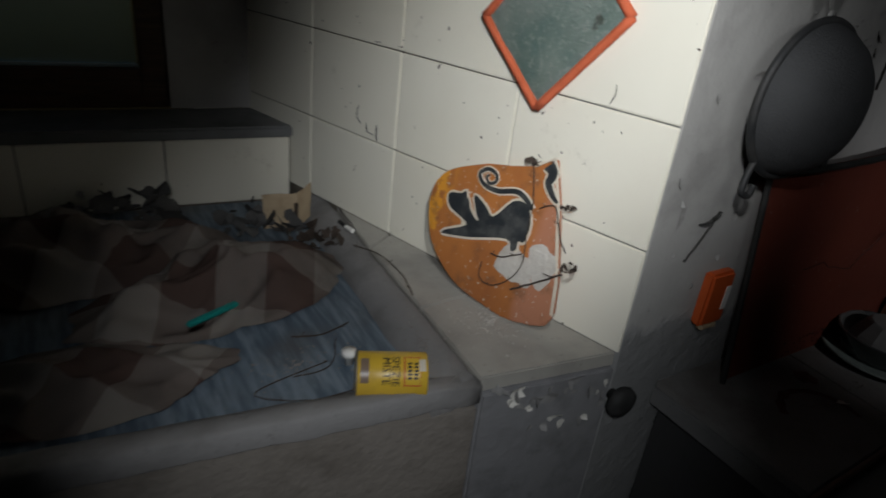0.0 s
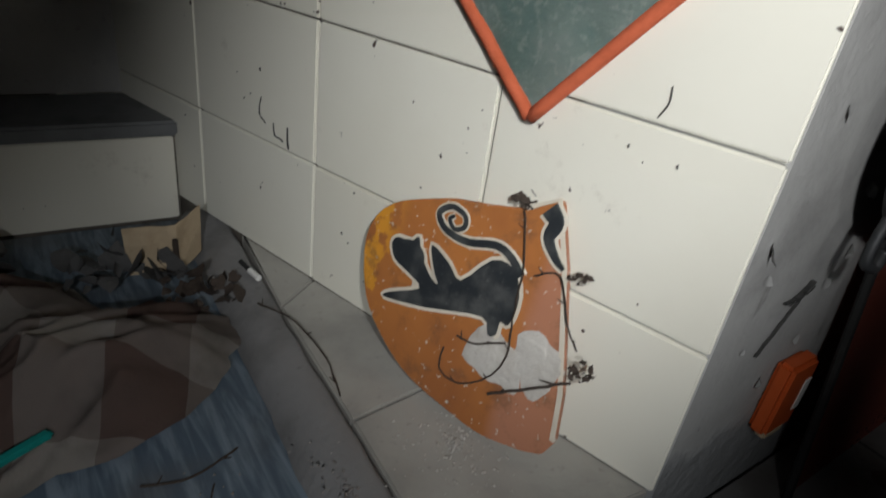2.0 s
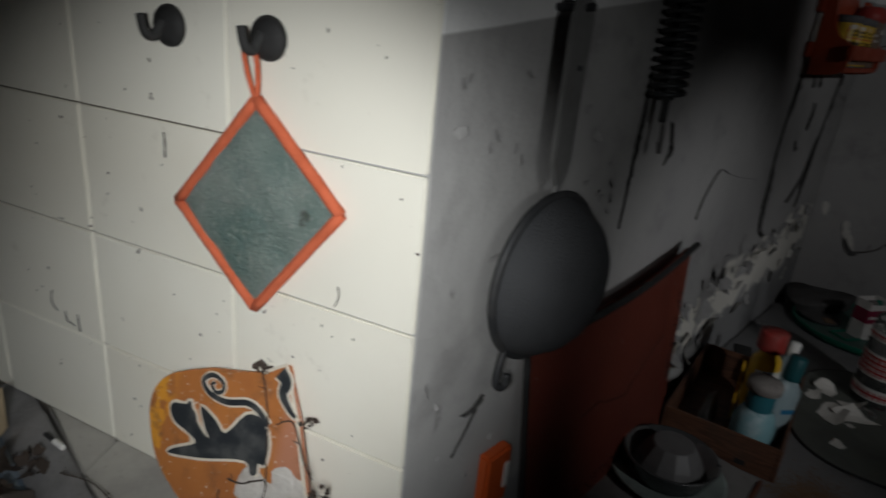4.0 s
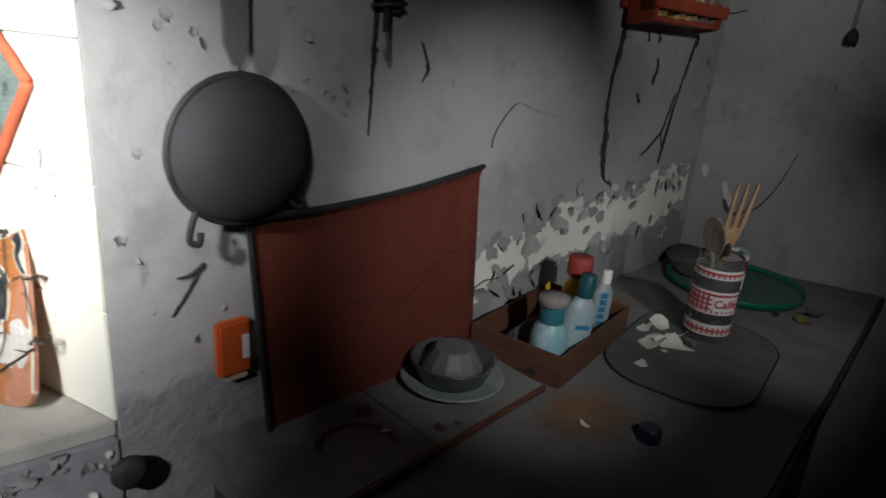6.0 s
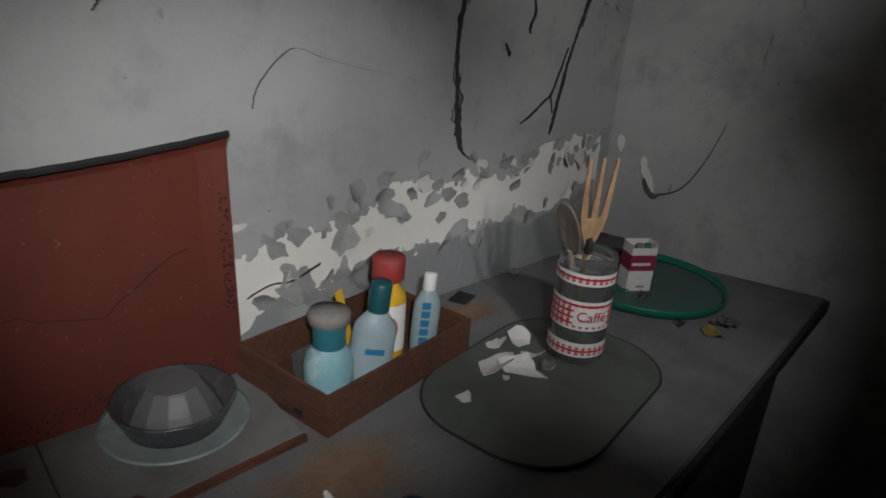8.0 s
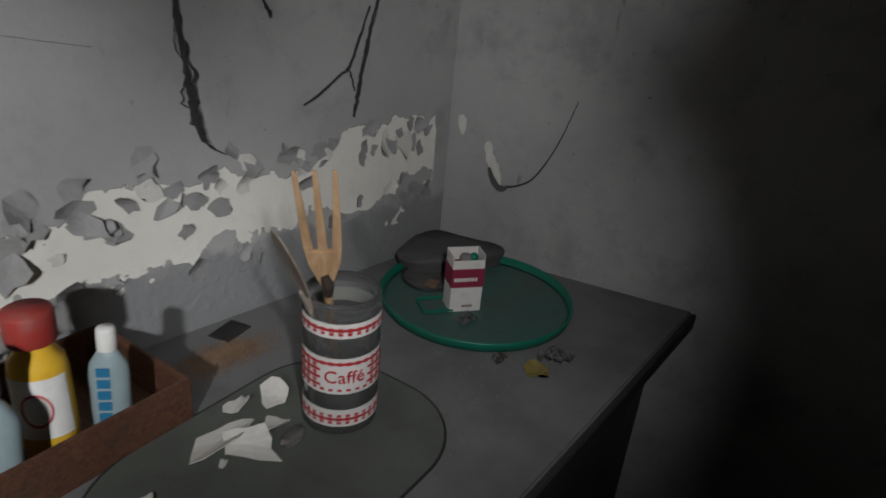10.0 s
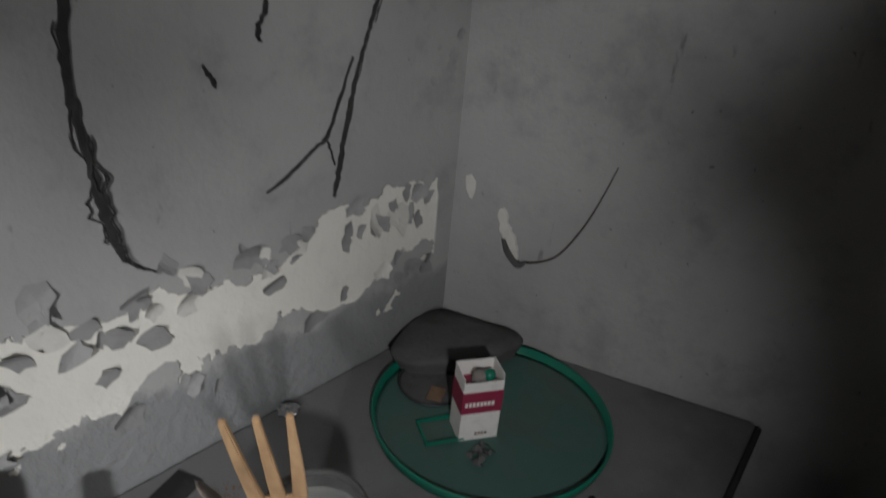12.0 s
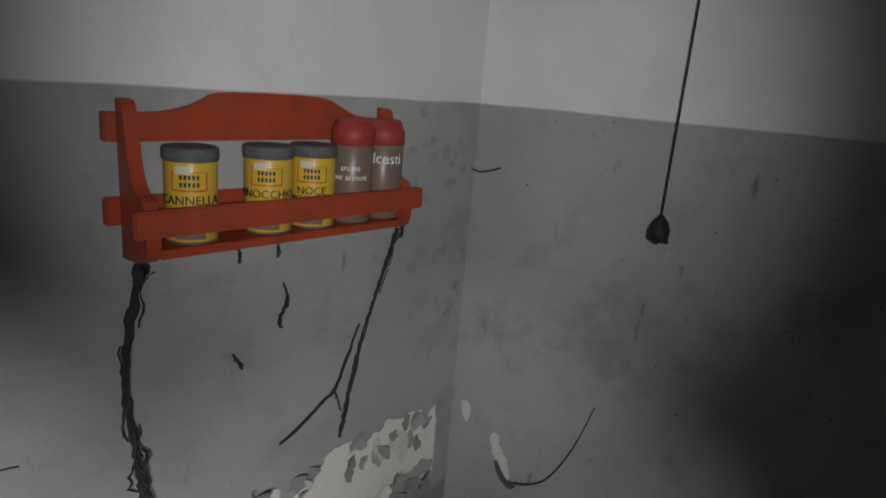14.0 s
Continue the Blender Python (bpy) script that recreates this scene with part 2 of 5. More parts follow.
M_NECK = plain("dark_teal_glass", (0.03, 0.14, 0.17), 0.15)
M_PALE = grimy("pale_blue_plastic", (0.30, 0.385, 0.405), (0.17, 0.21, 0.23), 0.4, 25, 0.35)
M_TEALCAP = plain("dark_teal_cap", (0.012, 0.075, 0.085), 0.4)
M_DUST = grimy("dusty_cap", (0.24, 0.22, 0.205), (0.14, 0.125, 0.115), 0.5, 60, 0.95)
M_AMBER = plain("amber_plastic", (0.72, 0.43, 0.035), 0.4)
M_LBLUE = plain("blue_print", (0.02, 0.16, 0.30), 0.5)
M_BOARD = grimy("dark_green_board", (0.105, 0.115, 0.10), (0.06, 0.06, 0.055), 0.5, 9, 0.6, bump=0.1)
M_GLASSY = Nodes("dusty_jar_glass")
M_GLASSY.bsdf.inputs["Transmission Weight"].default_value = 0.94
M_GLASSY = M_GLASSY.done((0.82, 0.83, 0.82), 0.07, 0.0, 0.5)


M_FORK = wood("pale_wood", (0.55, 0.36, 0.20), (0.42, 0.26, 0.14), (9, 9, 1.2))
M_SPOON = wood("grey_old_wood", (0.40, 0.34, 0.29), (0.26, 0.21, 0.175), (9, 9, 1.2))
M_GREEN = grimy("green_plastic", (0.006, 0.165, 0.105), (0.03, 0.10, 0.075), 0.4, 12, 0.4, bump=0.08)
M_GREEN_DUST = grimy("dusty_green_plastic", (0.055, 0.125, 0.105), (0.10, 0.105, 0.098), 0.6, 10, 0.6, bump=0.1)
M_CARTON = plain("white_card", (0.70, 0.68, 0.65), 0.7)
M_MAROON = plain("maroon_print", (0.25, 0.022, 0.06), 0.6)
M_LUMP = grimy("sooty_cardboard", (0.10, 0.098, 0.097), (0.04, 0.036, 0.033), 0.6, 14, 0.95, bump=0.8)
M_SAND = grimy("brown_crumbs", (0.21, 0.135, 0.085), (0.12, 0.07, 0.04), 0.5, 30, 1.0, bump=1.0, fine=120)
M_FLAKE = grimy("paint_flake_white", (0.66, 0.645, 0.60), (0.4, 0.38, 0.35), 0.35, 30, 0.8)
M_FLAKE_GREY = grimy("paint_flake_grey", (0.31, 0.305, 0.30), (0.15, 0.15, 0.15), 0.4, 30, 0.8)
M_FLAKE_WALL = grimy("blistered_wall_paint", (0.36, 0.355, 0.348), (0.22, 0.215, 0.21), 0.4, 30, 0.75)
M_TWIG = grimy("dry_twig", (0.05, 0.036, 0.028), amount=0.3, rough=0.9)
M_COBWEB = grimy("sooty_cobweb", (0.035, 0.034, 0.033), (0.08, 0.078, 0.075), 0.4, 50, 1.0, bump=1.0, fine=160)
M_PAPER = grimy("stained_paper", (0.50, 0.39, 0.26), (0.2, 0.12, 0.07), 0.45, 20, 0.9)


def checked_cloth(name):
    n = Nodes(name)
    c1 = n.node("ShaderNodeMapping")
    n.put(c1.inputs["Vector"], n.co)
    c1.inputs["Rotation"].default_value = (0, 0, 0.6)
    s = n.node("ShaderNodeSeparateXYZ")
    n.put(s.inputs[0], c1.outputs[0])
    a = n.math("GREATER_THAN", n.math("FRACT", n.math("DIVIDE", s.outputs[0], 0.135)), 0.5)
    b = n.math("GREATER_THAN", n.math("FRACT", n.math("DIVIDE", s.outputs[1], 0.135)), 0.5)
    c = n.mix(n.math("MULTIPLY", n.math("ADD", a, b), 0.5), (0.33, 0.30, 0.275), (0.14, 0.095, 0.082))
    c = n.mix(n.math("MULTIPLY", n.step(n.noise(9, 5), 0.5, 0.8), 0.55), c, (0.08, 0.07, 0.065))
    n.bump(n.noise(300, 2), 0.35, 0.001)
    return n.done(c, 0.95, 0.0, 0.1)


M_CLOTH = checked_cloth("checked_cloth")
M_TEAL = plain("teal_plastic", (0.01, 0.22, 0.2), 0.4)
M_SILL = grimy("dusty_marble_sill", (0.17, 0.175, 0.18), (0.08, 0.08, 0.08), 0.6, 9, 0.5)
M_FRAME = wood("dark_window_wood", (0.09, 0.055, 0.035), (0.045, 0.03, 0.02))
M_PANE = Nodes("grimy_window_glass")
M_PANE.bsdf.inputs["Transmission Weight"].default_value = 0.85
M_PANE = M_PANE.done((0.30, 0.42, 0.50), 0.35)

# ------------------------------------------------------------ mesh helpers
def thing(name, label, category, at=(0, 0, 0), turn=0.0, group=""):
    ob = new(name)
    ob.empty_display_size = 0.02
    ob.matrix_world = pose(*at, 0, 0, turn)
    return tagged(ob, label, category, group)


def part(name, bm, material, parent=None, label="", smooth=False):
    me = bpy.data.meshes.new(name)
    for f in bm.faces:
        f.smooth = smooth
    bm.to_mesh(me)
    bm.free()
    me.materials.append(material)
    ob = new(name, me)
    ob.parent = parent
    if label:
        ob["label"] = label
    return ob


def box(x0, x1, y0, y1, z0, z1, bevel=0.0, m=None):
    bm = bmesh.new()
    bmesh.ops.create_cube(bm, size=1)
    for v in bm.verts:
        v.co = Vector((x0 + (v.co.x + 0.5) * (x1 - x0), y0 + (v.co.y + 0.5) * (y1 - y0), z0 + (v.co.z + 0.5) * (z1 - z0)))
    if bevel:
        bmesh.ops.bevel(bm, geom=bm.edges[:], offset=bevel, segments=2, affect="EDGES")
    if m is not None:
        bm.transform(m)
    return bm


def prism(poly, z0, z1, bevel=0.0):
    bm = bmesh.new()
    bottom = [bm.verts.new((x, y, z0)) for x, y in poly]
    face = bm.faces.new(bottom)
    top = bmesh.ops.extrude_face_region(bm, geom=[face])["geom"]
    for v in top:
        if isinstance(v, bmesh.types.BMVert):
            v.co.z = z1
    bmesh.ops.recalc_face_normals(bm, faces=bm.faces)
    if bevel:
        bmesh.ops.bevel(bm, geom=bm.edges[:], offset=bevel, segments=2, affect="EDGES")
    return bm


def lathe(profile, seg=40, wobble=0.0):
    """A body of revolution round z; profile of (radius, height)."""
    bm = bmesh.new()
    rings = []
    for r, z in profile:
        if r < 1e-5:
            rings.append([bm.verts.new((0, 0, z))])
        else:
            rings.append([bm.verts.new((r * math.cos(k * 2 * math.pi / seg), r * math.sin(k * 2 * math.pi / seg),
                                        z + wobble * noise.noise((r * 9, k * 0.7, z * 9)))) for k in range(seg)])
    for a, b in zip(rings, rings[1:]):
        for k in range(seg):
            n = (k + 1) % seg
            if len(a) == 1 and len(b) == 1:
                continue
            if len(a) == 1:
                bm.faces.new((a[0], b[n], b[k]))
            elif len(b) == 1:
                bm.faces.new((a[k], a[n], b[0]))
            else:
                bm.faces.new((a[k], a[n], b[n], b[k]))
    bmesh.ops.recalc_face_normals(bm, faces=bm.faces)
    return bm


def tube(points, radius, seg=7):
    bm = bmesh.new()
    pts = [Vector(p) for p in points]
    radii = radius if isinstance(radius, (list, tuple)) else [radius] * len(pts)
    rings = []
    for i, p in enumerate(pts):
        d = (pts[min(i + 1, len(pts) - 1)] - pts[max(i - 1, 0)]).normalized()
        a = d.orthogonal().normalized()
        if rings:
            a = (last - d * last.dot(d)).normalized()
        last = a
        b = d.cross(a)
        rings.append([bm.verts.new(p + radii[i] * (math.cos(k * 2 * math.pi / seg) * a + math.sin(k * 2 * math.pi / seg) * b)) for k in range(seg)])
    for r, s in zip(rings, rings[1:]):
        for k in range(seg):
            bm.faces.new((r[k], r[(k + 1) % seg], s[(k + 1) % seg], s[k]))
    bm.faces.new(rings[0][::-1])
    bm.faces.new(rings[-1])
    return bm


def spline(points, per=8, closed=False):
    """Catmull-Rom through the points."""
    pts = [Vector(p) for p in points]
    n, out = len(pts), []
    for i in range(n if closed else n - 1):
        p = [pts[(i + k) % n] if closed else pts[min(max(i + k, 0), n - 1)] for k in (-1, 0, 1, 2)]
        for j in range(per):
            t = j / per
            out.append(0.5 * (2 * p[1] + (p[2] - p[0]) * t + (2 * p[0] - 5 * p[1] + 4 * p[2] - p[3]) * t * t + (3 * p[1] - p[0] - 3 * p[2] + p[3]) * t**3))
    return out if closed else out + [pts[-1]]


def flat_shape(outline, thick, bevel=0.0):
    """A flat plate in the x, z plane whose face looks towards -y, from y=0 to y=-thick."""
    bm = prism([(p[0], p[1]) for p in outline], 0, thick, bevel)
    bm.transform(Matrix.Rotation(radians(90), 4, "X"))
    return bm


def stroke(points, widths, thick, base=0.0):
    """A painted or draped band along a line in the x, z plane, facing -y."""
    pts = [Vector((p[0], p[1])) for p in points]
    bm = bmesh.new()
    rows = []
    for i, p in enumerate(pts):
        d = (pts[min(i + 1, len(pts) - 1)] - pts[max(i - 1, 0)]).normalized()
        s = Vector((-d.y, d.x)) * widths[i] / 2
        rows.append([bm.verts.new((q.x, -base - (thick if k in (1, 2) else 0), q.y)) for k, q in enumerate((p + s, p + s * 0.85, p - s * 0.85, p - s))])
    for a, b in zip(rows, rows[1:]):
        for k in range(3):
            bm.faces.new((a[k], a[k + 1], b[k + 1], b[k]))
    bmesh.ops.recalc_face_normals(bm, faces=bm.faces)
    return bm


def lettering(body, size, radius=0.0, extrude=0.0004):
    """Words in the x, z plane facing -y, centred; bent round an upright cylinder where a radius is given."""
    cu = bpy.data.curves.new("letters", "FONT")
    cu.body, cu.size, cu.align_x, cu.align_y, cu.extrude = body, size, "CENTER", "CENTER", extrude
    cu.resolution_u = 3
    ob = bpy.data.objects.new("letters", cu)
    scene.collection.objects.link(ob)
    me = bpy.data.meshes.new_from_object(ob.evaluated_get(bpy.context.evaluated_depsgraph_get()))
    bm = bmesh.new()
    bm.from_mesh(me)
    bpy.data.objects.remove(ob)
    bpy.data.curves.remove(cu)
    bpy.data.meshes.remove(me)
    bm.transform(Matrix.Rotation(radians(90), 4, "X"))
    if radius:
        bmesh.ops.subdivide_edges(bm, edges=[e for e in bm.edges if e.calc_length() > radius * 0.25], cuts=2)
        wrap(bm, radius)
    return bm


def wrap(bm, radius):
    """Bends what lies in the x, z plane at y=0 round an upright cylinder, its middle facing -y."""
    for v in bm.verts:
        a, r = v.co.x / radius, radius - v.co.y
        v.co = Vector((r * math.sin(a), -r * math.cos(a), v.co.z))
    return bm


def panel(w, z0, z1, radius, thick=0.0006, seg=18):
    """A label bent round an upright cylinder."""
    bm = bmesh.new()
    rows = [[bm.verts.new((-w / 2 + w * k / seg, -thick, z)) for k in range(seg + 1)] for z in (z0, z1)]
    for k in range(seg):
        bm.faces.new((rows[0][k], rows[0][k + 1], rows[1][k + 1], rows[1][k]))
    return wrap(bm, radius)


def flake(rng, size, curl):
    """A thin chip of paint with a ragged outline and a curled side."""
    bm = bmesh.new()
    n = 11
    r = [size * (0.55 + 0.6 * rng.random()) for _ in range(n)]
    rim = [bm.verts.new((r[k] * math.cos(k * 2 * math.pi / n), r[k] * math.sin(k * 2 * math.pi / n), 0)) for k in range(n)]
    mid = [bm.verts.new((0.5 * v.co.x, 0.5 * v.co.y, 0)) for v in rim]
    hub = bm.verts.new((0, 0, 0))
    for k in range(n):
        j = (k + 1) % n
        bm.faces.new((rim[k], rim[j], mid[j], mid[k]))
        bm.faces.new((mid[k], mid[j], hub))
    a = rng.random() * 6.28
    for v in bm.verts:
        d = max(0.0, v.co.x * math.cos(a) + v.co.y * math.sin(a) + size * 0.35)
        v.co.z += curl * d * d / size
    return bm


# ------------------------------------------------------------ the room
SKEW = radians(16.6)
U = Vector((-math.sin(SKEW), math.cos(SKEW), 0))
N = Vector((-math.cos(SKEW), -math.sin(SKEW), 0))
RD = Vector((0.16, -0.54, 0)).normalized()
HEARTH, TOP, CEIL = 0.90, 0.815, 2.70


def tile_at(s, off, z):
    """A place on the tiled wall: metres from its corner, off the wall, up."""
    p = U * s + N * off
    return Vector((p.x, p.y, z))


def structure(name, bm, material, label):
    return tagged(part(name, bm, material), label, "wall" if "wall" in name else name.split("_")[0], kind="structure")


def pt(v):
    return (v.x, v.y)


wall_north = structure("wall_north", prism([(0, 0), (1.683, 0), (1.638, 0.15), (-0.045, 0.15)], 0, CEIL), M_WALL, "grey painted plaster wall with peeling paint and a white upper part")
right_far = Vector((1.683, 0, 0)) + RD * 3.2
wall_east = structure("wall_east", prism([(1.683, 0), (right_far.x, right_far.y), (right_far.x + 0.15, right_far.y), (1.84, 0.15), (1.64, 0.15)], 0, CEIL), M_WALL2, "grey painted plaster wall with a white upper part")
tile_back = structure("wall_tiled", prism([pt(U * 0.158), pt(U * 1.2), pt(U * 1.2 - N * 0.12), pt(U * 0.158 - N * 0.12)], 0, CEIL), M_GROUT, "wall of cream glazed tiles with dark joints")
# Unseen: added to close the room, so only the window lets sky in.
structure("wall_alcove_west", box(-1.62, -1.47, 0.0, 1.2, 0, CEIL), M_PLASTER, "plain plastered side wall of the alcove")
structure("wall_north_west", box(-2.6, -1.62, 0.0, 0.15, 0, CEIL), M_WALL2, "grey painted plaster wall beside the alcove")
structure("wall_west", box(-2.75, -2.6, -3.1, 0.15, 0, CEIL), M_WALL2, "grey painted plaster wall")
structure("wall_south", box(-2.75, right_far.x + 0.15, -3.2, right_far.y - 0.004, 0, CEIL), M_WALL2, "grey painted plaster wall")
structure("floor", box(-2.75, 3.2, -3.2, 1.3, -0.1, 0.0), M_FLOOR, "dark dirty floor")
structure("ceiling", box(-2.75, 3.2, -3.2, 1.3, CEIL, CEIL + 0.1), M_CEIL, "old white painted ceiling")

# alcove: ledge, sill, window
YB = 0.732
ledge = structure("wall_ledge", prism([(-0.223, YB), (-0.28, 0.93), (-1.47, 0.99), (-1.47, YB + 0.09)], 0, 1.0), M_GROUT, "low tiled ledge below the window")
structure("window_sill", prism([(-0.219, YB - 0.012), (-0.262, 0.868), (-1.47, 0.95), (-1.47, YB + 0.075)], 1.0, 1.022, 0.004), M_SILL, "dusty dark marble sill with grime")
structure("wall_window", prism([(-0.262, 0.87), (-0.30, 0.99), (-0.42, 0.995), (-0.42, 0.88)], 1.022, CEIL), M_PLASTER, "dirty plaster beside the window")
structure("wall_window_top", prism([(-0.42, 0.88), (-0.42, 0.995), (-1.47, 1.06), (-1.47, 0.95)], 2.05, CEIL), M_PLASTER, "dirty plaster above the window")
win = tagged(new("window_1"), "dark wooden window with grimy bluish panes", "window", kind="structure")
wd = Vector((-1.05, 0.07, 0)).normalized()


def along(a, b, off0, off1, z0, z1):
    o = Vector((-0.42, 0.885, 0))
    side = Vector((-wd.y, wd.x, 0)) * -1
    return prism([pt(o + wd * a + side * off0), pt(o + wd * b + side * off0), pt(o + wd * b + side * off1), pt(o + wd * a + side * off1)], z0, z1, 0.003)


part("window_frame", along(0.0, 0.05, 0.0, 0.06, 1.022, 2.05), M_FRAME, win)
part("window_frame", along(0.42, 0.50, 0.0, 0.06, 1.10, 1.98), M_FRAME, win)
part("window_frame", along(1.0, 1.05, 0.0, 0.06, 1.022, 2.05), M_FRAME, win)
part("window_frame", along(0.05, 1.0, 0.0, 0.06, 1.022, 1.10), M_FRAME, win)
part("window_frame", along(0.05, 1.0, 0.0, 0.06, 1.98, 2.05), M_FRAME, win)
for a, b in ((0.052, 0.418), (0.502, 0.998)):
    pane = part("pane", along(a, b, 0.028, 0.033, 1.102, 1.978), M_PANE, win)
    pane.visible_shadow = False

# ------------------------------------------------------------ the basin and its stone
front = Vector((-1.0, 0.12, 0)).normalized()


def basin():
    ob = thing("hearth_basin", "raised masonry basin with rough concrete rim and tiled side strip", "hearth")
    f0, f1, f2 = Vector((0, -0.002, 0)), front * 0.215, front * 1.47
    part("body", prism([pt(f1), pt(f2), (-1.468, 0.80), (-0.222, YB - 0.004), (-0.175, 0.585)], 0.0, HEARTH - 0.045), M_HEARTH, ob, "rough brown rendered base")
    part("painted_base", prism([pt(f0 + N * 0.002), pt(f1 + Vector((0.002, -0.003, 0))), (-0.174, 0.58), pt(U * 0.585 + N * 0.002)], 0.0, HEARTH - 0.022, 0.004), M_CONCRETE_PAINT, ob, "flaking grey painted base")
    def kerb(line, across, name):
        """A rough concrete kerb with a rounded, sloping profile along a line."""
        prof = ((0.0, -0.03), (0.0, -0.004), (0.006, 0.0), (0.026, -0.003), (0.044, -0.012), (0.056, -0.026), (0.060, -0.045), (0.058, -0.06))
        bm = bmesh.new()
        rows = []
        for p in line:
            rows.append([bm.verts.new(p + across * (a + 0.003 * noise.noise(p * 25 + Vector((a * 40, 0, 0)))) + Vector((0, 0, z + 0.0022 * noise.noise(p * 45 + Vector((0, a * 90, 0)))))) for a, z in prof])
        for r, q in zip(rows, rows[1:]):
            for k in range(len(prof) - 1):
                bm.faces.new((r[k], r[k + 1], q[k + 1], q[k]))
        bm.faces.new(rows[0])
        bm.faces.new(rows[-1])
        bmesh.ops.recalc_face_normals(bm, faces=bm.faces)
        return part(name, bm, M_RIM, ob, "rough worn concrete rim", True)

    kerb([Vector((-0.214 + 0.034 * k / 40, 0.034 + 0.67 * k / 40, HEARTH)) for k in range(41)], Vector((-1, 0, 0)), "side_rim")
    kerb([front * (0.215 + 1.25 * k / 60) + Vector((0, -0.004, HEARTH - 0.002)) for k in range(61)], Vector((0, 1, 0)), "front_rim")
    part("blue_sheet", prism([(-0.262, 0.075), (-1.45, 0.215), (-1.45, 0.795), (-0.235, YB - 0.02)], HEARTH - 0.044, HEARTH - 0.028), M_BLUE, ob, "worn blue grained sheet on the bottom")
    return ob


hearth = basin()
INNER = [(-0.213, 0.027), (-0.203, 0.20), (-0.195, 0.40), (-0.178, 0.585)]
for i, (sa, sb) in enumerate(((0.004, 0.222), (0.225, 0.46), (0.463, 0.61))):
    a0, a1 = INNER[i], INNER[i + 1]
    w0, w1 = U * sa + N * 0.003, U * sb + N * 0.003
    part("stone_tile", prism([(w0.x, w0.y), (a0[0], a0[1] + 0.0015), (a1[0], a1[1] - 0.0015), (w1.x, w1.y)], HEARTH - 0.022, HEARTH + 0.001, 0.002), M_STRIP, hearth, "dusty stone tile")

# ------------------------------------------------------------ the counter
table = thing("kitchen_counter", "dark dusty laminate counter with a black front edge", "counter")
FRONT = [(0.10, -0.66), (1.83, -0.538)]
part("top", prism([(0.093, -0.003), (0.10, -0.655), (1.826, -0.535), (1.672, -0.003)], TOP - 0.03, TOP, 0.003), M_TABLE, table)
part("front_edge", prism([(0.10, -0.665), (0.10, -0.656), (1.826, -0.536), (1.826, -0.545)], TOP - 0.034, TOP - 0.003, 0.002), M_TABLE_EDGE, table, "black rounded edge strip")
part("cabinet_body", prism([(0.12, -0.006), (0.12, -0.61), (1.80, -0.49), (1.665, -0.006)], 0.0, TOP - 0.031), M_CABINET, table, "dark cabinet body")

slab = thing("tiled_slab", "dusty grey tiled slab with a brown wooden front edge on the counter", "slab", (0, 0, TOP))
part("tile", prism([(0.097, -0.004), (0.10, -0.243), (0.363, -0.236), (0.371, -0.004)], 0.0, 0.012, 0.0015), M_SLAB, slab)
part("tile", prism([(0.373, -0.004), (0.365, -0.236), (0.637, -0.228), (0.655, -0.004)], 0.0, 0.012, 0.0015), M_SLAB, slab)
part("edge_strip", prism([(0.098, -0.2525), (0.10, -0.2445), (0.637, -0.2295), (0.641, -0.2370)], 0.0, 0.013, 0.002), M_SLAB_EDGE, slab, "brown worn wooden strip")


arc = [(0.268 + 0.058 * math.cos(k * 0.22), -0.165 + 0.058 * math.sin(k * 0.22)) for k in range(-2, 13)]
ring_stain = stroke(arc, [0.022 * (0.35 + 0.9 * abs(noise.noise((k * 0.45, 3, 1)))) for k in range(len(arc))], 0.0004)
ring_stain.transform(Matrix.Translation((0, 0, 0.0121)) @ Matrix.Rotation(radians(-90), 4, "X"))
part("stain", ring_stain, M_STAIN, slab, "dark red-brown dried ring stain")
for cx, cy, r in ((0.335, -0.098, 0.020), (0.40, -0.205, 0.012), (0.43, -0.215, 0.008)):
    spot = flake(random.Random(int(cx * 1000)), r, 0.0)
    spot.transform(Matrix.Translation((cx, cy, 0.0126)))
    part("stain", spot, M_STAIN, slab, "dark dried spot")


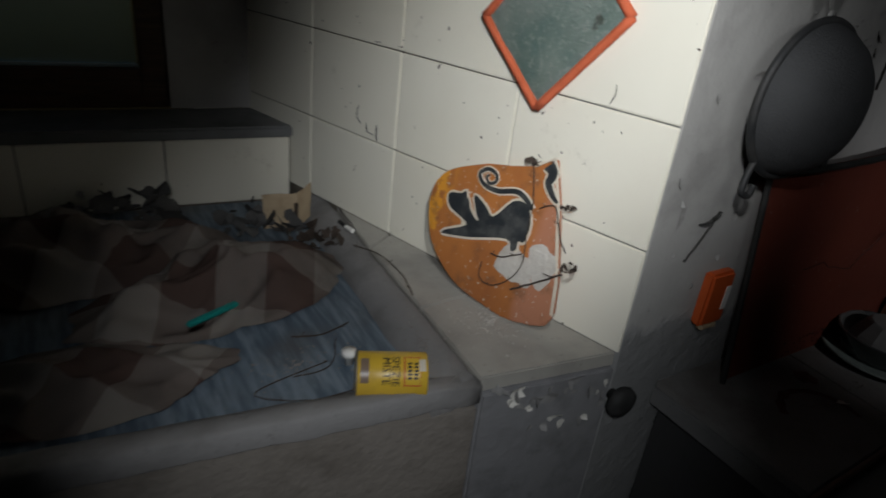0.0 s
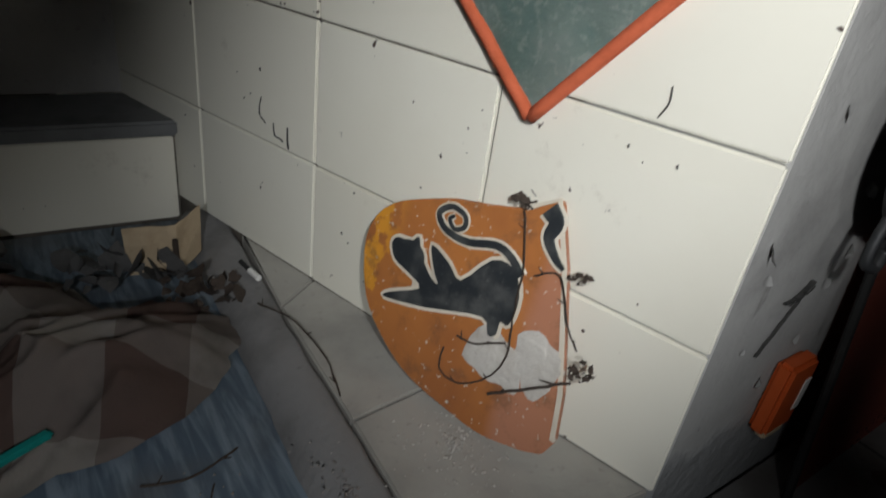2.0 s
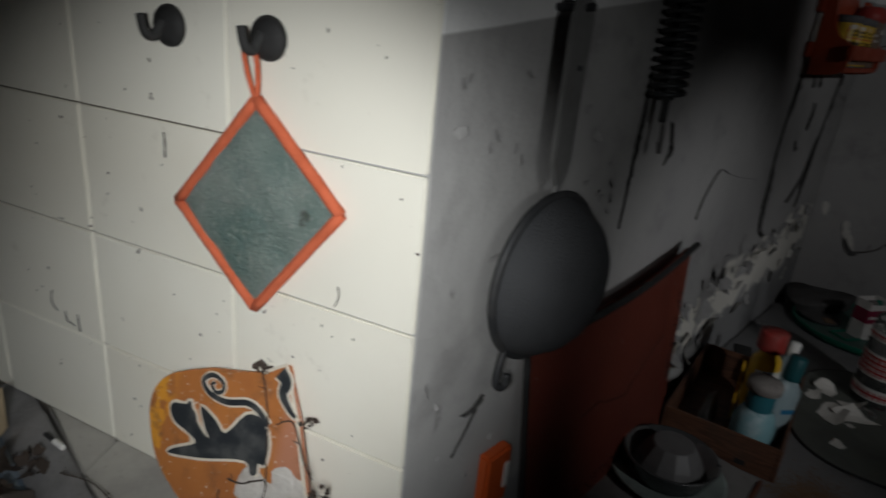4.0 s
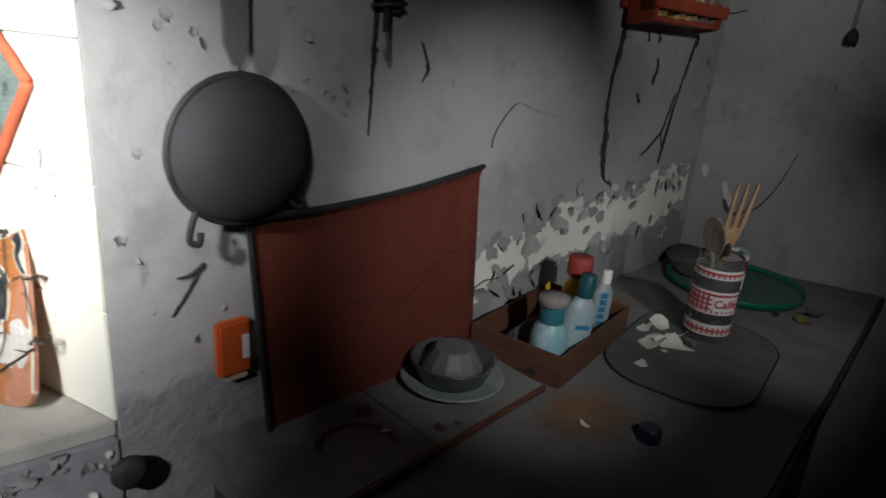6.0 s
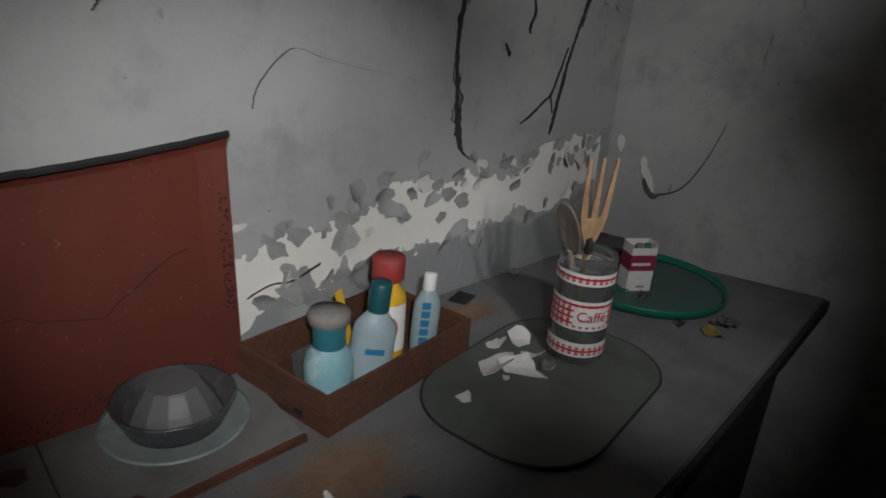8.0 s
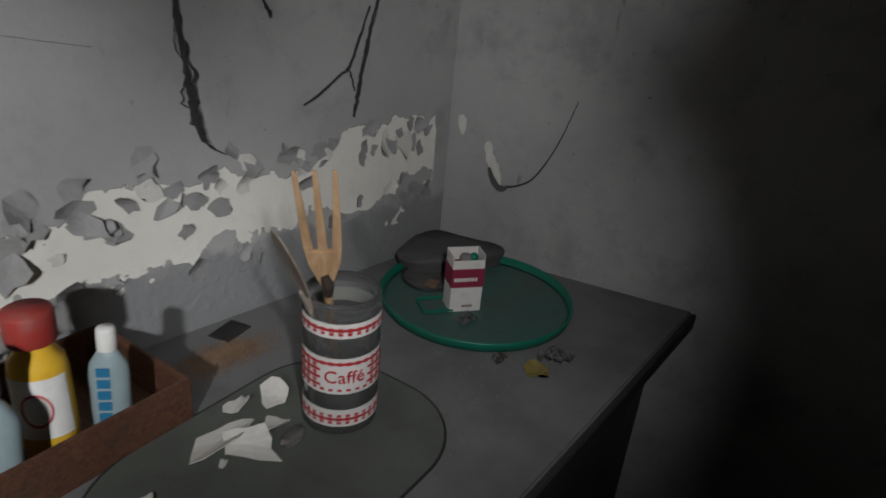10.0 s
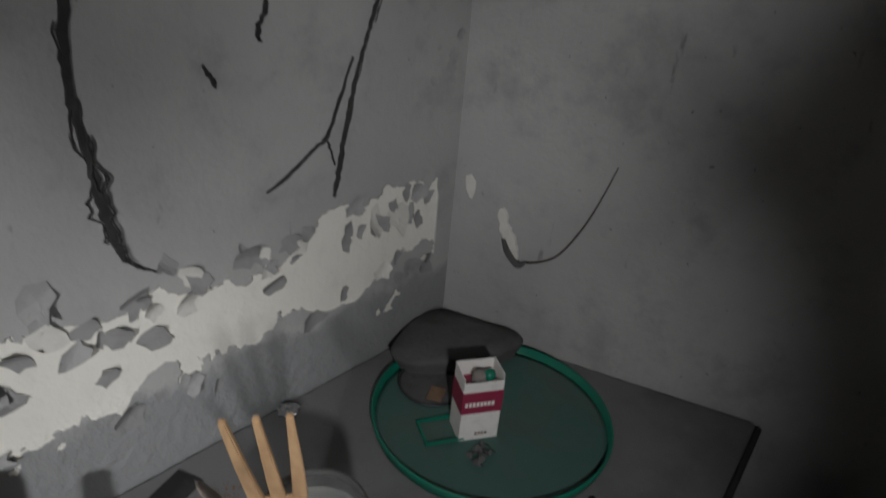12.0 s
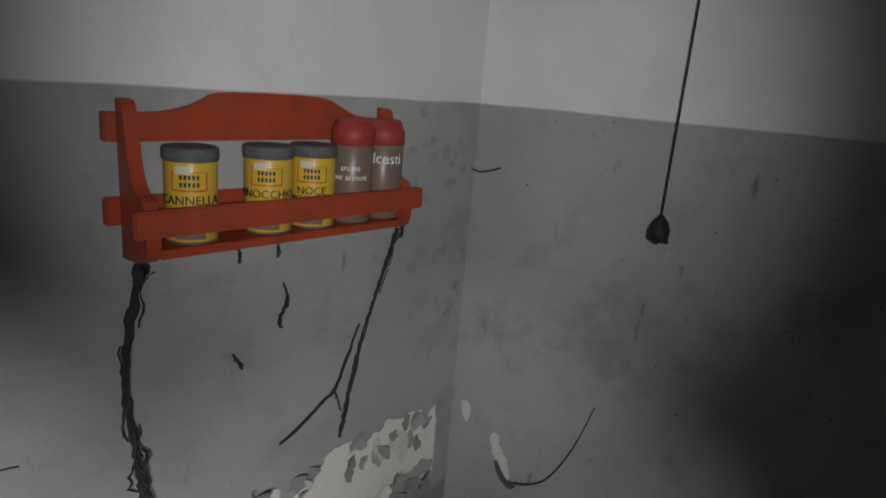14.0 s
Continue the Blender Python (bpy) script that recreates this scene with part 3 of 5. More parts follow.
def leaning_board():
    ob = thing("red_board", "dull red painted board leaning upright against the wall", "board", (0.191, -0.046, TOP + 0.012))
    w, h, nx, nz = 0.456, 0.359, 24, 18
    bm = bmesh.new()
    grid = {}
    for i in range(nx + 1):
        for j in range(nz + 1):
            a, b = i / nx, j / nz
            x = w * a - 0.016 * b * (1 - a) * 0.6
            z = h * b * (0.925 + 0.085 * a * a) + 0.006 * math.sin(a * 3.1) * (b - 1) + 0.002 * noise.noise((i * 1.7, j * 0.1, 4)) * (b == 1)
            y = 0.034 * b - 0.01 * math.sin(math.pi * a) * b - 0.012 * max(0, a - 0.93) / 0.07 * b - 0.010 * max(0, b - 0.94) / 0.06
            grid[i, j] = bm.verts.new((x, y, z))
    for i in range(nx):
        for j in range(nz):
            bm.faces.new((grid[i, j], grid[i + 1, j], grid[i + 1, j + 1], grid[i, j + 1]))
    bmesh.ops.solidify(bm, geom=bm.faces[:], thickness=-0.006)
    bmesh.ops.recalc_face_normals(bm, faces=bm.faces)
    part("sheet", bm, M_RED, ob, smooth=False)
    lip = [(w * k / 30 - 0.012 * (1 - k / 30), 0.024 - 0.01 * math.sin(math.pi * k / 30) - 0.011, h * (0.925 + 0.085 * (k / 30) ** 2) + 0.002 * noise.noise((k * 1.9, 1, 0))) for k in range(31)]
    part("top_edge", tube(lip, 0.005, 6), M_BLACK, ob, "blackened frayed top edge")
    part("left_edge", tube([(-0.001 - 0.009 * k / 12, 0.034 * k / 12 - 0.004, h * 0.92 * k / 12) for k in range(13)], 0.0045, 6), M_BLACK, ob, "blackened edge")
    rng = random.Random(4)
    bm = bmesh.new()
    for k in range(150):
        x, z = (w - 0.017 + 0.012 * rng.random(), h * (0.28 + 0.5 * rng.random())) if k < 70 else (w * (0.32 + 0.6 * rng.random()), 0.006 + 0.028 * rng.random())
        y = 0.034 * z / h - 0.01 * math.sin(math.pi * x / w) * z / h - 0.012 * max(0, x / w - 0.93) / 0.07 * z / h - 0.0015
        bmesh.ops.create_icosphere(bm, subdivisions=1, radius=0.0017, matrix=Matrix.Translation((x, y, z)) @ Matrix.Diagonal((1, 0.4, 1, 1)))
    hol = part("perforation", bm, M_BLACK, ob, "rows of small dark holes")
    hol["kind"] = "stuff"
    crack = [(0.13 + 0.26 * k / 14, 0.165 + 0.02 * math.sin(k * 0.6) * (k / 14) + (0.03 * max(0, k - 8) / 6) - 0.012 * (k > 3) * (k < 9)) for k in range(15)]
    part("crack", stroke(crack, [0.0022 * (0.4 + noise.noise((k, 0, 0)) ** 2) for k in range(15)], 0.0007, -0.009), M_BLACK, ob)
    return ob


leaning_board()


def sieve():
    ob = thing("sieve", "dusty hand sieve with grey mesh hanging on the wall", "sieve", (0.163, -0.034, 1.252))
    r = 0.094
    prof = [(0.0, 0.062), (0.02, 0.0612), (0.04, 0.057), (0.06, 0.048), (0.075, 0.036), (0.086, 0.020), (0.0915, 0.008), (r, 0.0)]
    bm = lathe(prof, 48)
    bm.transform(Matrix.Rotation(radians(90), 4, "X"))
    part("mesh_bowl", bm, M_MESH, ob, "fine dusty wire mesh", True)
    ring = [(r * math.cos(k * 2 * math.pi / 60), -0.002, r * math.sin(k * 2 * math.pi / 60)) for k in range(61)]
    part("rim", tube(ring, 0.0052, 8), M_IRON, ob, "dark metal rim", True)
    part("neck", tube([(0.0, 0.004, r - 0.004), (0.001, 0.004, r + 0.012)], 0.004, 8), M_HANDLE, ob)
    bm = flat_shape([(-0.006, 0.104), (0.006, 0.104), (0.017, 0.130), (0.0195, 0.27), (0.013, 0.290), (-0.013, 0.290), (-0.0195, 0.27), (-0.017, 0.130)], 0.006, 0.0015)
    bm.transform(pose(0, 0.006, 0, 0, 0, 0))
    part("handle", bm, M_HANDLE, ob, "flat grey metal handle")
    bm = bmesh.new()
    bmesh.ops.create_uvsphere(bm, u_segments=12, v_segments=8, radius=0.003, matrix=Matrix.Translation((0.002, -0.001, 0.225)))
    part("rivet", bm, M_IRON, ob)
    part("hook", tube(spline([(-0.062, -0.003, -0.070), (-0.070, -0.004, -0.088), (-0.074, -0.006, -0.108), (-0.064, -0.010, -0.112), (-0.061, -0.010, -0.098)], 5), 0.0045, 7), M_IRON, ob, smooth=True)
    part("hook", tube(spline([(0.070, -0.003, -0.064), (0.088, -0.004, -0.072), (0.094, -0.006, -0.082), (0.082, -0.008, -0.085), (0.070, -0.008, -0.074)], 5), 0.003, 7), M_IRON, ob, smooth=True)
    part("wall_peg", tube([(0, 0.034, 0.280), (0, -0.008, 0.282)], 0.004, 8), M_IRON, ob)
    return ob


sieve()


def match_holder():
    ob = thing("match_holder", "orange plastic holder on the wall with a worn white label", "holder", (0.130, -0.002, 0.922))
    part("case", box(0, 0.05, -0.018, 0, 0, 0.085, 0.004), M_ORANGE, ob)
    part("label", box(0.036, 0.046, -0.019, -0.018, 0.024, 0.062), M_CARTON, ob, "worn white paper label")
    part("paper", box(0.012, 0.045, -0.016, -0.004, -0.010, -0.0005, 0.002), M_PAPER, ob, "scrap of paper below")
    return ob


match_holder()


def coil_whisk():
    ob = thing("coil_whisk", "dark kitchen whisk with coiled wire hanging on the wall", "whisk", (0.400, -0.026, 1.405))
    coil = [(0.022 * math.cos(k * 0.6), -0.004 + 0.020 * math.sin(k * 0.6), 0.035 + 0.19 * k / 180) for k in range(181)]
    part("coil", tube(coil, 0.0032, 5), M_IRON, ob, smooth=True)
    part("handle", tube([(0, -0.004, 0.005), (0, -0.004, 0.23)], 0.005, 8), M_BLACK, ob)
    part("tip", tube(spline([(0, -0.004, 0.02), (0.003, -0.006, -0.01), (0.001, -0.008, -0.035), (-0.004, -0.007, -0.02)], 5), 0.003, 6), M_TIN, ob)
    part("nail", tube([(0, 0.026, 0.226), (0, -0.012, 0.228)], 0.0025, 6), M_IRON, ob)
    return ob


coil_whisk()


def tap_knob():
    ob = thing("gas_tap", "black round gas tap on the flaking wall by the counter", "tap", (-0.002, -0.004, 0.835))
    bm = lathe([(0, 0), (0.008, 0), (0.008, 0.012), (0.021, 0.014), (0.024, 0.02), (0.022, 0.028), (0.012, 0.032), (0, 0.033)], 24)
    bm.transform(Matrix.Rotation(radians(90), 4, "X"))
    part("knob", bm, M_BLACK, ob, smooth=True)
    return ob


tap_knob()


# ------------------------------------------------------------ potholder and hooks
def wall_frame(s, off, z):
    """A pose on the tiled wall whose x runs to the corner, z up and -y into the alcove."""
    m = Matrix((-U, -N, Vector((0, 0, 1)))).transposed().to_4x4()
    m.translation = tile_at(s, off, z)
    return m


def potholder():
    ob = thing("potholder", "square faded green potholder with orange edging, hanging by a loop", "potholder")
    ob.matrix_world = wall_frame(0.192, 0.010, 1.308)
    corners = [Vector(c) for c in ((0.004, 0.113), (-0.108, -0.012), (-0.002, -0.113), (0.106, 0.017))]
    bm = bmesh.new()
    n, grid = 22, {}
    for i in range(n + 1):
        for j in range(n + 1):
            a, b = i / n, j / n
            p = corners[0] * (1 - a) * (1 - b) + corners[1] * a * (1 - b) + corners[2] * a * b + corners[3] * (1 - a) * b
            puff = 0.003 + 0.005 * (math.sin(math.pi * a) * math.sin(math.pi * b)) ** 0.5 + 0.003 * noise.noise((a * 5, b * 5, 7))
            grid[i, j] = bm.verts.new((p.x, -puff, p.y))
    for i in range(n):
        for j in range(n):
            bm.faces.new((grid[i, j], grid[i + 1, j], grid[i + 1, j + 1], grid[i, j + 1]))
    bmesh.ops.solidify(bm, geom=bm.faces[:], thickness=0.006)
    bmesh.ops.recalc_face_normals(bm, faces=bm.faces)
    part("pad", bm, M_FELT, ob, "faded green towelling pad", True)
    for a, b in zip(corners, corners[1:] + corners[:1]):
        line = [a.lerp(b, k / 10) for k in range(11)]
        part("edging", tube([(p.x, -0.003 + 0.0012 * noise.noise((p.x * 60, p.y * 60, 0)), p.y) for p in line], 0.0062, 8), M_ORANGE_CLOTH, ob, "orange cloth edging", True)
    loop = spline([(0.003, -0.004, 0.112), (-0.004, -0.006, 0.135), (-0.003, -0.012, 0.158), (0.004, -0.013, 0.163), (0.009, -0.010, 0.155), (0.008, -0.006, 0.135), (0.005, -0.004, 0.112)], 6)
    part("loop", tube(loop, 0.0027, 7), M_ORANGE_CLOTH, ob, "orange cloth loop", True)
    return ob


potholder()


def wall_hook(s, z):
    ob = thing("wall_hook", "round black plastic hook on the tiled wall", "hook", group="hooks on the tiled wall")
    ob.matrix_world = wall_frame(s, 0.006, z)
    bm = lathe([(0, 0), (0.021, 0), (0.021, 0.003), (0.018, 0.007), (0.009, 0.009), (0, 0.0095)], 28)
    bm.transform(Matrix.Rotation(radians(90), 4, "X"))
    part("base", bm, M_BLACK, ob, smooth=True)
    part("prong", tube(spline([(-0.002, -0.008, 0.004), (-0.004, -0.018, -0.010), (-0.006, -0.027, -0.006), (-0.007, -0.030, 0.010)], 6), [0.0055] * 12 + [0.0048] * 7, 8), M_BLACK, ob, smooth=True)
    return ob


wall_hook(0.178, 1.478)
wall_hook(0.306, 1.478)


# ------------------------------------------------------------ painted palette
def palette():
    ob = thing("painted_palette", "ochre painted wooden palette with a dark silhouette, leaning on the tiles", "palette")
    m = wall_frame(0.0, 0.056, HEARTH + 0.0155)
    ob.matrix_world = m @ Matrix.Rotation(math.atan2(0.046, 0.19), 4, "X").inverted()
    outline = spline([(-0.108, -0.003), (-0.150, -0.013), (-0.188, -0.012), (-0.258, 0.0), (-0.318, 0.040), (-0.343, 0.092), (-0.342, 0.130), (-0.317, 0.160), (-0.256, 0.187)], 6)
    outline += [Vector((-0.215, 0.196)), Vector((-0.176, 0.207)), Vector((-0.149, 0.225)), Vector((-0.124, 0.169)), Vector((-0.090, 0.0675)), Vector((-0.082, 0.024)), Vector((-0.090, 0.005))]
    part("board", flat_shape(outline, 0.007, 0.0014), M_PALETTE, ob)
    edge = outline[-6:-1]
    part("edge_line", stroke([(p.x - 0.003, p.y) for p in edge], [0.005] * len(edge), 0.0006, 0.0071), M_CREAM, ob, "cream painted edge")
    body = [(-0.301, 0.062), (-0.256, 0.073), (-0.235, 0.080), (-0.187, 0.096), (-0.176, 0.083), (-0.168, 0.087), (-0.168, 0.100), (-0.159, 0.102), (-0.158, 0.130), (-0.172, 0.152), (-0.195, 0.150), (-0.220, 0.118),
            (-0.238, 0.128), (-0.262, 0.137), (-0.252, 0.115), (-0.243, 0.103), (-0.256, 0.108), (-0.272, 0.124), (-0.279, 0.138), (-0.287, 0.130), (-0.303, 0.128), (-0.309, 0.119), (-0.300, 0.105), (-0.280, 0.099), (-0.262, 0.090), (-0.296, 0.070)]
    shape = spline(body, 3, True)
    mid = sum(shape, Vector((0, 0))) / len(shape)
    grown = []
    for i, p in enumerate(shape):
        d = (shape[(i + 1) % len(shape)] - shape[i - 1]).normalized()
        grown.append(p + Vector((d.y, -d.x)) * 0.0035)
    for pts, y, mt, nm in ((grown, 0.0072, M_CREAM, "outline"), (shape, 0.0079, M_INK, "silhouette")):
        bm = flat_shape(pts, 0.0006)
        bm.transform(Matrix.Translation((0, -y, 0)))
        part(nm, bm, mt, ob)
    for r, y, mt in ((0.0215, 0.0073, M_CREAM), (0.0185, 0.0080, M_INK)):
        bm = flat_shape([(-0.284 + r * math.cos(k * 0.2618), 0.117 + r * 0.8 * math.sin(k * 0.2618)) for k in range(24)], 0.0006)
        bm.transform(Matrix.Translation((0, -y, 0)))
        part("silhouette", bm, mt, ob)
    tail = spline([(-0.163, 0.148), (-0.178, 0.160), (-0.196, 0.164), (-0.226, 0.155), (-0.252, 0.157), (-0.264, 0.169), (-0.252, 0.180), (-0.236, 0.177), (-0.233, 0.167), (-0.243, 0.161), (-0.251, 0.168), (-0.246, 0.173)], 6)
    k = len(tail)
    part("tail_line", stroke(tail, [0.0135 * (1 - 0.55 * i / k) for i in range(k)], 0.0006, 0.0072), M_CREAM, ob)
    part("tail", stroke(tail, [0.0085 * (1 - 0.55 * i / k) for i in range(k)], 0.0006, 0.0079), M_INK, ob)
    second = spline([(-0.158, 0.214), (-0.148, 0.205), (-0.150, 0.190), (-0.138, 0.176), (-0.128, 0.170)], 5)
    part("second_line", stroke(second, [0.024 - 0.0007 * i for i in range(len(second))], 0.0006, 0.0072), M_CREAM, ob)
    part("second_shape", stroke(second, [0.018 - 0.0007 * i for i in range(len(second))], 0.0006, 0.0079), M_INK, ob)
    rng = random.Random(8)
    for cx, cz, r in ((-0.170, 0.066, 0.022), (-0.150, 0.062, 0.020), (-0.125, 0.084, 0.024), (-0.118, 0.070, 0.018)):
        bm = bmesh.new()
        bmesh.ops.create_icosphere(bm, subdivisions=3, radius=r)
        for v in bm.verts:
            q = 1 + 0.45 * noise.noise(v.co * 70 + Vector((cx * 90, 0, cz * 90)))
            v.co = Vector((cx + v.co.x * q, -0.007 + v.co.y * 0.10 * q, cz + v.co.z * q))
        part("crust", bm, M_ASH, ob, "crusted white ash")
    return ob


palette()


def twig(points, radius, seed, label="thin dark dry twig lying in the dust"):
    ob = thing("twig", label, "twig", points[0], group="dry twigs")
    rng = random.Random(seed)
    o = Vector(points[0])
    line = [Vector(p) - o for p in spline(points, 5)]
    radius *= 0.65
    part("stem", tube([p + Vector((rng.uniform(-1, 1), rng.uniform(-1, 1), 0)) * radius * 0.7 for p in line], radius, 5), M_TWIG, ob)
    for k in range(2, len(line), 6):
        d = Vector((rng.uniform(-1, 1), rng.uniform(-1, 1), rng.uniform(0, 0.6))) * radius * 9
        part("shoot", tube([line[k], line[k] + d * 0.6, line[k] + d], [radius * 0.8, radius * 0.6, radius * 0.3], 4), M_TWIG, ob)
    return ob


def pal_place(u, v, y=-0.011):
    m = wall_frame(0.0, 0.056, HEARTH + 0.0155) @ Matrix.Rotation(math.atan2(0.046, 0.19), 4, "X").inverted()
    return tuple(m @ Vector((u, y, v)))


twig([pal_place(-0.178, 0.205), pal_place(-0.163, 0.16), pal_place(-0.156, 0.11), pal_place(-0.150, 0.075), pal_place(-0.162, 0.045), pal_place(-0.188, 0.024), pal_place(-0.212, 0.027), pal_place(-0.215, 0.05)], 0.0013, 1)
twig([pal_place(-0.150, 0.155), pal_place(-0.128, 0.165), pal_place(-0.108, 0.13), pal_place(-0.092, 0.112)], 0.0013, 2)
twig([pal_place(-0.155, 0.032), pal_place(-0.12, 0.058), pal_place(-0.088, 0.083)], 0.0022, 3)
twig([pal_place(-0.205, 0.068), pal_place(-0.186, 0.069), pal_place(-0.155, 0.086)], 0.0016, 4)
F0 = HEARTH + 0.003
twig([tuple(tile_at(0.28, 0.125, F0)), tuple(tile_at(0.33, 0.10, F0 + 0.004)), tuple(tile_at(0.40, 0.085, F0 + 0.006)), tuple(tile_at(0.46, 0.09, F0))], 0.0015, 5)
ZB = HEARTH - 0.0262
twig([(-0.30, 0.24, ZB), (-0.345, 0.225, ZB), (-0.385, 0.235, ZB)], 0.0017, 6)
twig([(-0.33, 0.10, ZB), (-0.40, 0.10, ZB), (-0.455, 0.125, ZB), (-0.45, 0.145, ZB), (-0.36, 0.165, ZB)], 0.0014, 7)
twig([(-0.33, 0.21, ZB), (-0.36, 0.155, ZB), (-0.41, 0.15, ZB)], 0.0013, 9)


def clump(name, at, size, material, label, seed, flat=0.6, group=""):
    """A small tangle of ragged bits."""
    rng = random.Random(seed)
    ob = thing(name, label, name.replace("_", " "), at, group=group)
    bm = bmesh.new()
    for k in range(34):
        m = pose(rng.uniform(-1, 1) * size, rng.uniform(-1, 1) * size * 0.7, abs(rng.gauss(0, 0.35)) * size * flat + 0.001, rng.uniform(-60, 60), rng.uniform(-60, 60), rng.uniform(0, 360))
        f = flake(rng, size * rng.uniform(0.10, 0.30), rng.uniform(-0.8, 0.8))
        f.transform(m)
        me = bpy.data.meshes.new("tmp")
        f.to_mesh(me)
        f.free()
        bm.from_mesh(me)
        bpy.data.meshes.remove(me)
    low = min(v.co.z for v in bm.verts)
    for v in bm.verts:
        v.co.z -= low
    part("bits", bm, material, ob)["kind"] = "stuff"
    return ob


clump("dry_leaves", pal_place(-0.180, 0.208, 0.004), 0.018, M_TWIG, "dry dark leaves caught on the palette's top", 3)
clump("dry_leaves", pal_place(-0.083, 0.09, -0.004), 0.012, M_TWIG, "dry dark leaves at the palette's edge", 5)
clump("dry_leaves", pal_place(-0.113, 0.165, -0.004), 0.010, M_TWIG, "dry dark leaves at the palette's edge", 6)
clump("debris", (-0.262, 0.47, HEARTH - 0.02), 0.042, M_TWIG, "dark tangled dry debris in the basin", 11)
clump("debris", (-0.33, 0.56, HEARTH - 0.02), 0.07, M_LUMP, "dark crumbled soot at the basin's back", 12, 0.5)
clump("debris", (-0.55, 0.66, HEARTH - 0.02), 0.09, M_LUMP, "dark crumbled soot at the basin's back", 13, 0.4)


# ------------------------------------------------------------ spice tins
def words(ob, body, size, z, radius, material, turn=0.0, name="lettering"):
    bm = lettering(body, size, radius + 0.0009)
    bm.transform(pose(0, 0, z, 0, 0, turn))
    return part(name, bm, material, ob)


def spice_tin(name, at, word, h=0.101, r=0.0272, turn=0.0, cap=True, label=""):
    ob = thing(name, label, "tin", at, turn, group="yellow spice tins")
    part("body", lathe([(0, 0), (r - 0.001, 0), (r, 0.0015), (r, h - 0.014), (r - 0.001, h - 0.012), (0, h - 0.012)], 40), M_YELLOW, ob, "yellow printed tin", True)
    part("base_ring", lathe([(r, 0.0), (r + 0.001, 0.0008), (r + 0.001, 0.002), (r, 0.0028)], 40), M_TIN, ob)
    if cap:
        part("lid", lathe([(r + 0.0005, h - 0.0145), (r + 0.0018, h - 0.013), (r + 0.0018, h - 0.002), (r, h), (r - 0.006, h - 0.0008), (0, h - 0.0015)], 40), M_DULL_LID, ob, "dusty dark lid", True)
    frame_bm = panel(0.036, 0.057, 0.077, r, 0.0007)
    part("badge", frame_bm, M_REDPRINT, ob, "red outlined badge")
    part("badge_face", panel(0.033, 0.0585, 0.0765, r, 0.0010), M_YELLOW, ob)
    for i, z in enumerate((0.0715, 0.064)):
        for k in range(5):
            bm = panel(0.0026, z - 0.0024, z + 0.0024, r, 0.0013, 2)
            bm.transform(pose(0, 0, 0, 0, 0, (k - 2) * 8.5))
            part("badge_mark", bm, M_PRINT, ob)
    bm = panel(0.015, 0.075, 0.083, r, 0.0012, 6)
    bm.transform(pose(0, 0, 0, 0, 0, -14))
    part("badge_crest", bm, M_CREAM, ob, "pale crest")
    for i, w in enumerate(word):
        words(ob, w, 0.0132, 0.047 - 0.011 * i, r, M_PRINT)
    if h > 0.05:
        part("picture", panel(0.030, 0.006, 0.016, r, 0.0008), M_BROWN, ob, "small printed picture")
    return ob


def spice_jar(at, lines, h=0.118, r=0.027, turn=0.0):
    ob = thing("spice_jar", "brown ground spice jar with a dusty red cap", "jar", at, turn, group="brown spice jars")
    part("body", lathe([(0, 0), (r - 0.002, 0), (r, 0.003), (r, h - 0.034), (r - 0.003, h - 0.03), (0, h - 0.03)], 36), M_BROWN, ob, smooth=True)
    part("cap", lathe([(r - 0.002, h - 0.033), (r + 0.001, h - 0.031), (r + 0.001, h - 0.014), (r - 0.002, h - 0.010), (r - 0.004, h - 0.002), (r - 0.007, h), (0, h)], 36), M_REDCAP, ob, "red plastic cap", True)
    part("base_band", panel(0.10, 0.022, 0.0245, r, 0.0007, 40), M_WHITE, ob, "white printed line")
    for word, size, z in lines:
        words(ob, word, size, z, r, M_WHITE)
    return ob


def spice_rack():
    ob = thing("spice_rack", "red lacquered wooden spice rack hung on the wall", "rack", (1.105, 0, 1.482))
    w, d = 0.357, 0.078
    top = spline([(0.0, 0.158), (0.06, 0.159), (0.10, 0.170), (0.125, 0.181), (0.20, 0.183), (0.265, 0.181), (0.295, 0.170), (0.32, 0.160), (w + 0.012, 0.156)], 5)
    outline = [(p.x, p.y) for p in top] + [(w + 0.012, 0.128), (0.0, 0.128)]
    bm = flat_shape([Vector((x - 0.012, z)) for x, z in outline], 0.012, 0.0015)
    bm.transform(Matrix.Translation((0, -0.003, -0.02)))
    part("back_rail", bm, M_RACK, ob, "shaped top rail")
    for x, tag in ((0.0, "left"), (w - 0.014, "right")):
        side = spline([(-0.0155, 0.152), (-0.03, 0.148), (-0.036, 0.125), (-0.042, 0.09), (-0.055, 0.065), (-d, 0.05), (-d, 0.0), (-0.04, -0.012), (-0.0155, -0.014)], 4)
        bm = bmesh.new()
        vs = [bm.verts.new((x, p.x, p.y)) for p in side]
        f = bm.faces.new(vs)
        ex = bmesh.ops.extrude_face_region(bm, geom=[f])["geom"]
        for v in ex:
            if isinstance(v, bmesh.types.BMVert):
                v.co.x += 0.014
        bmesh.ops.recalc_face_normals(bm, faces=bm.faces)
        part("side", bm, M_RACK, ob)
    part("front_rail", box(-0.014, w + 0.014, -d - 0.011, -d - 0.0005, 0.022, 0.05, 0.002), M_RACK, ob)
    part("lower_back_rail", box(-0.014, w + 0.012, -0.0125, -0.003, 0.020, 0.05, 0.002), M_RACK, ob)
    part("shelf", box(0.0145, w - 0.0145, -d, -0.016, -0.004, 0.006, 0.0015), M_RACK, ob, "dusty shelf board")
    return ob


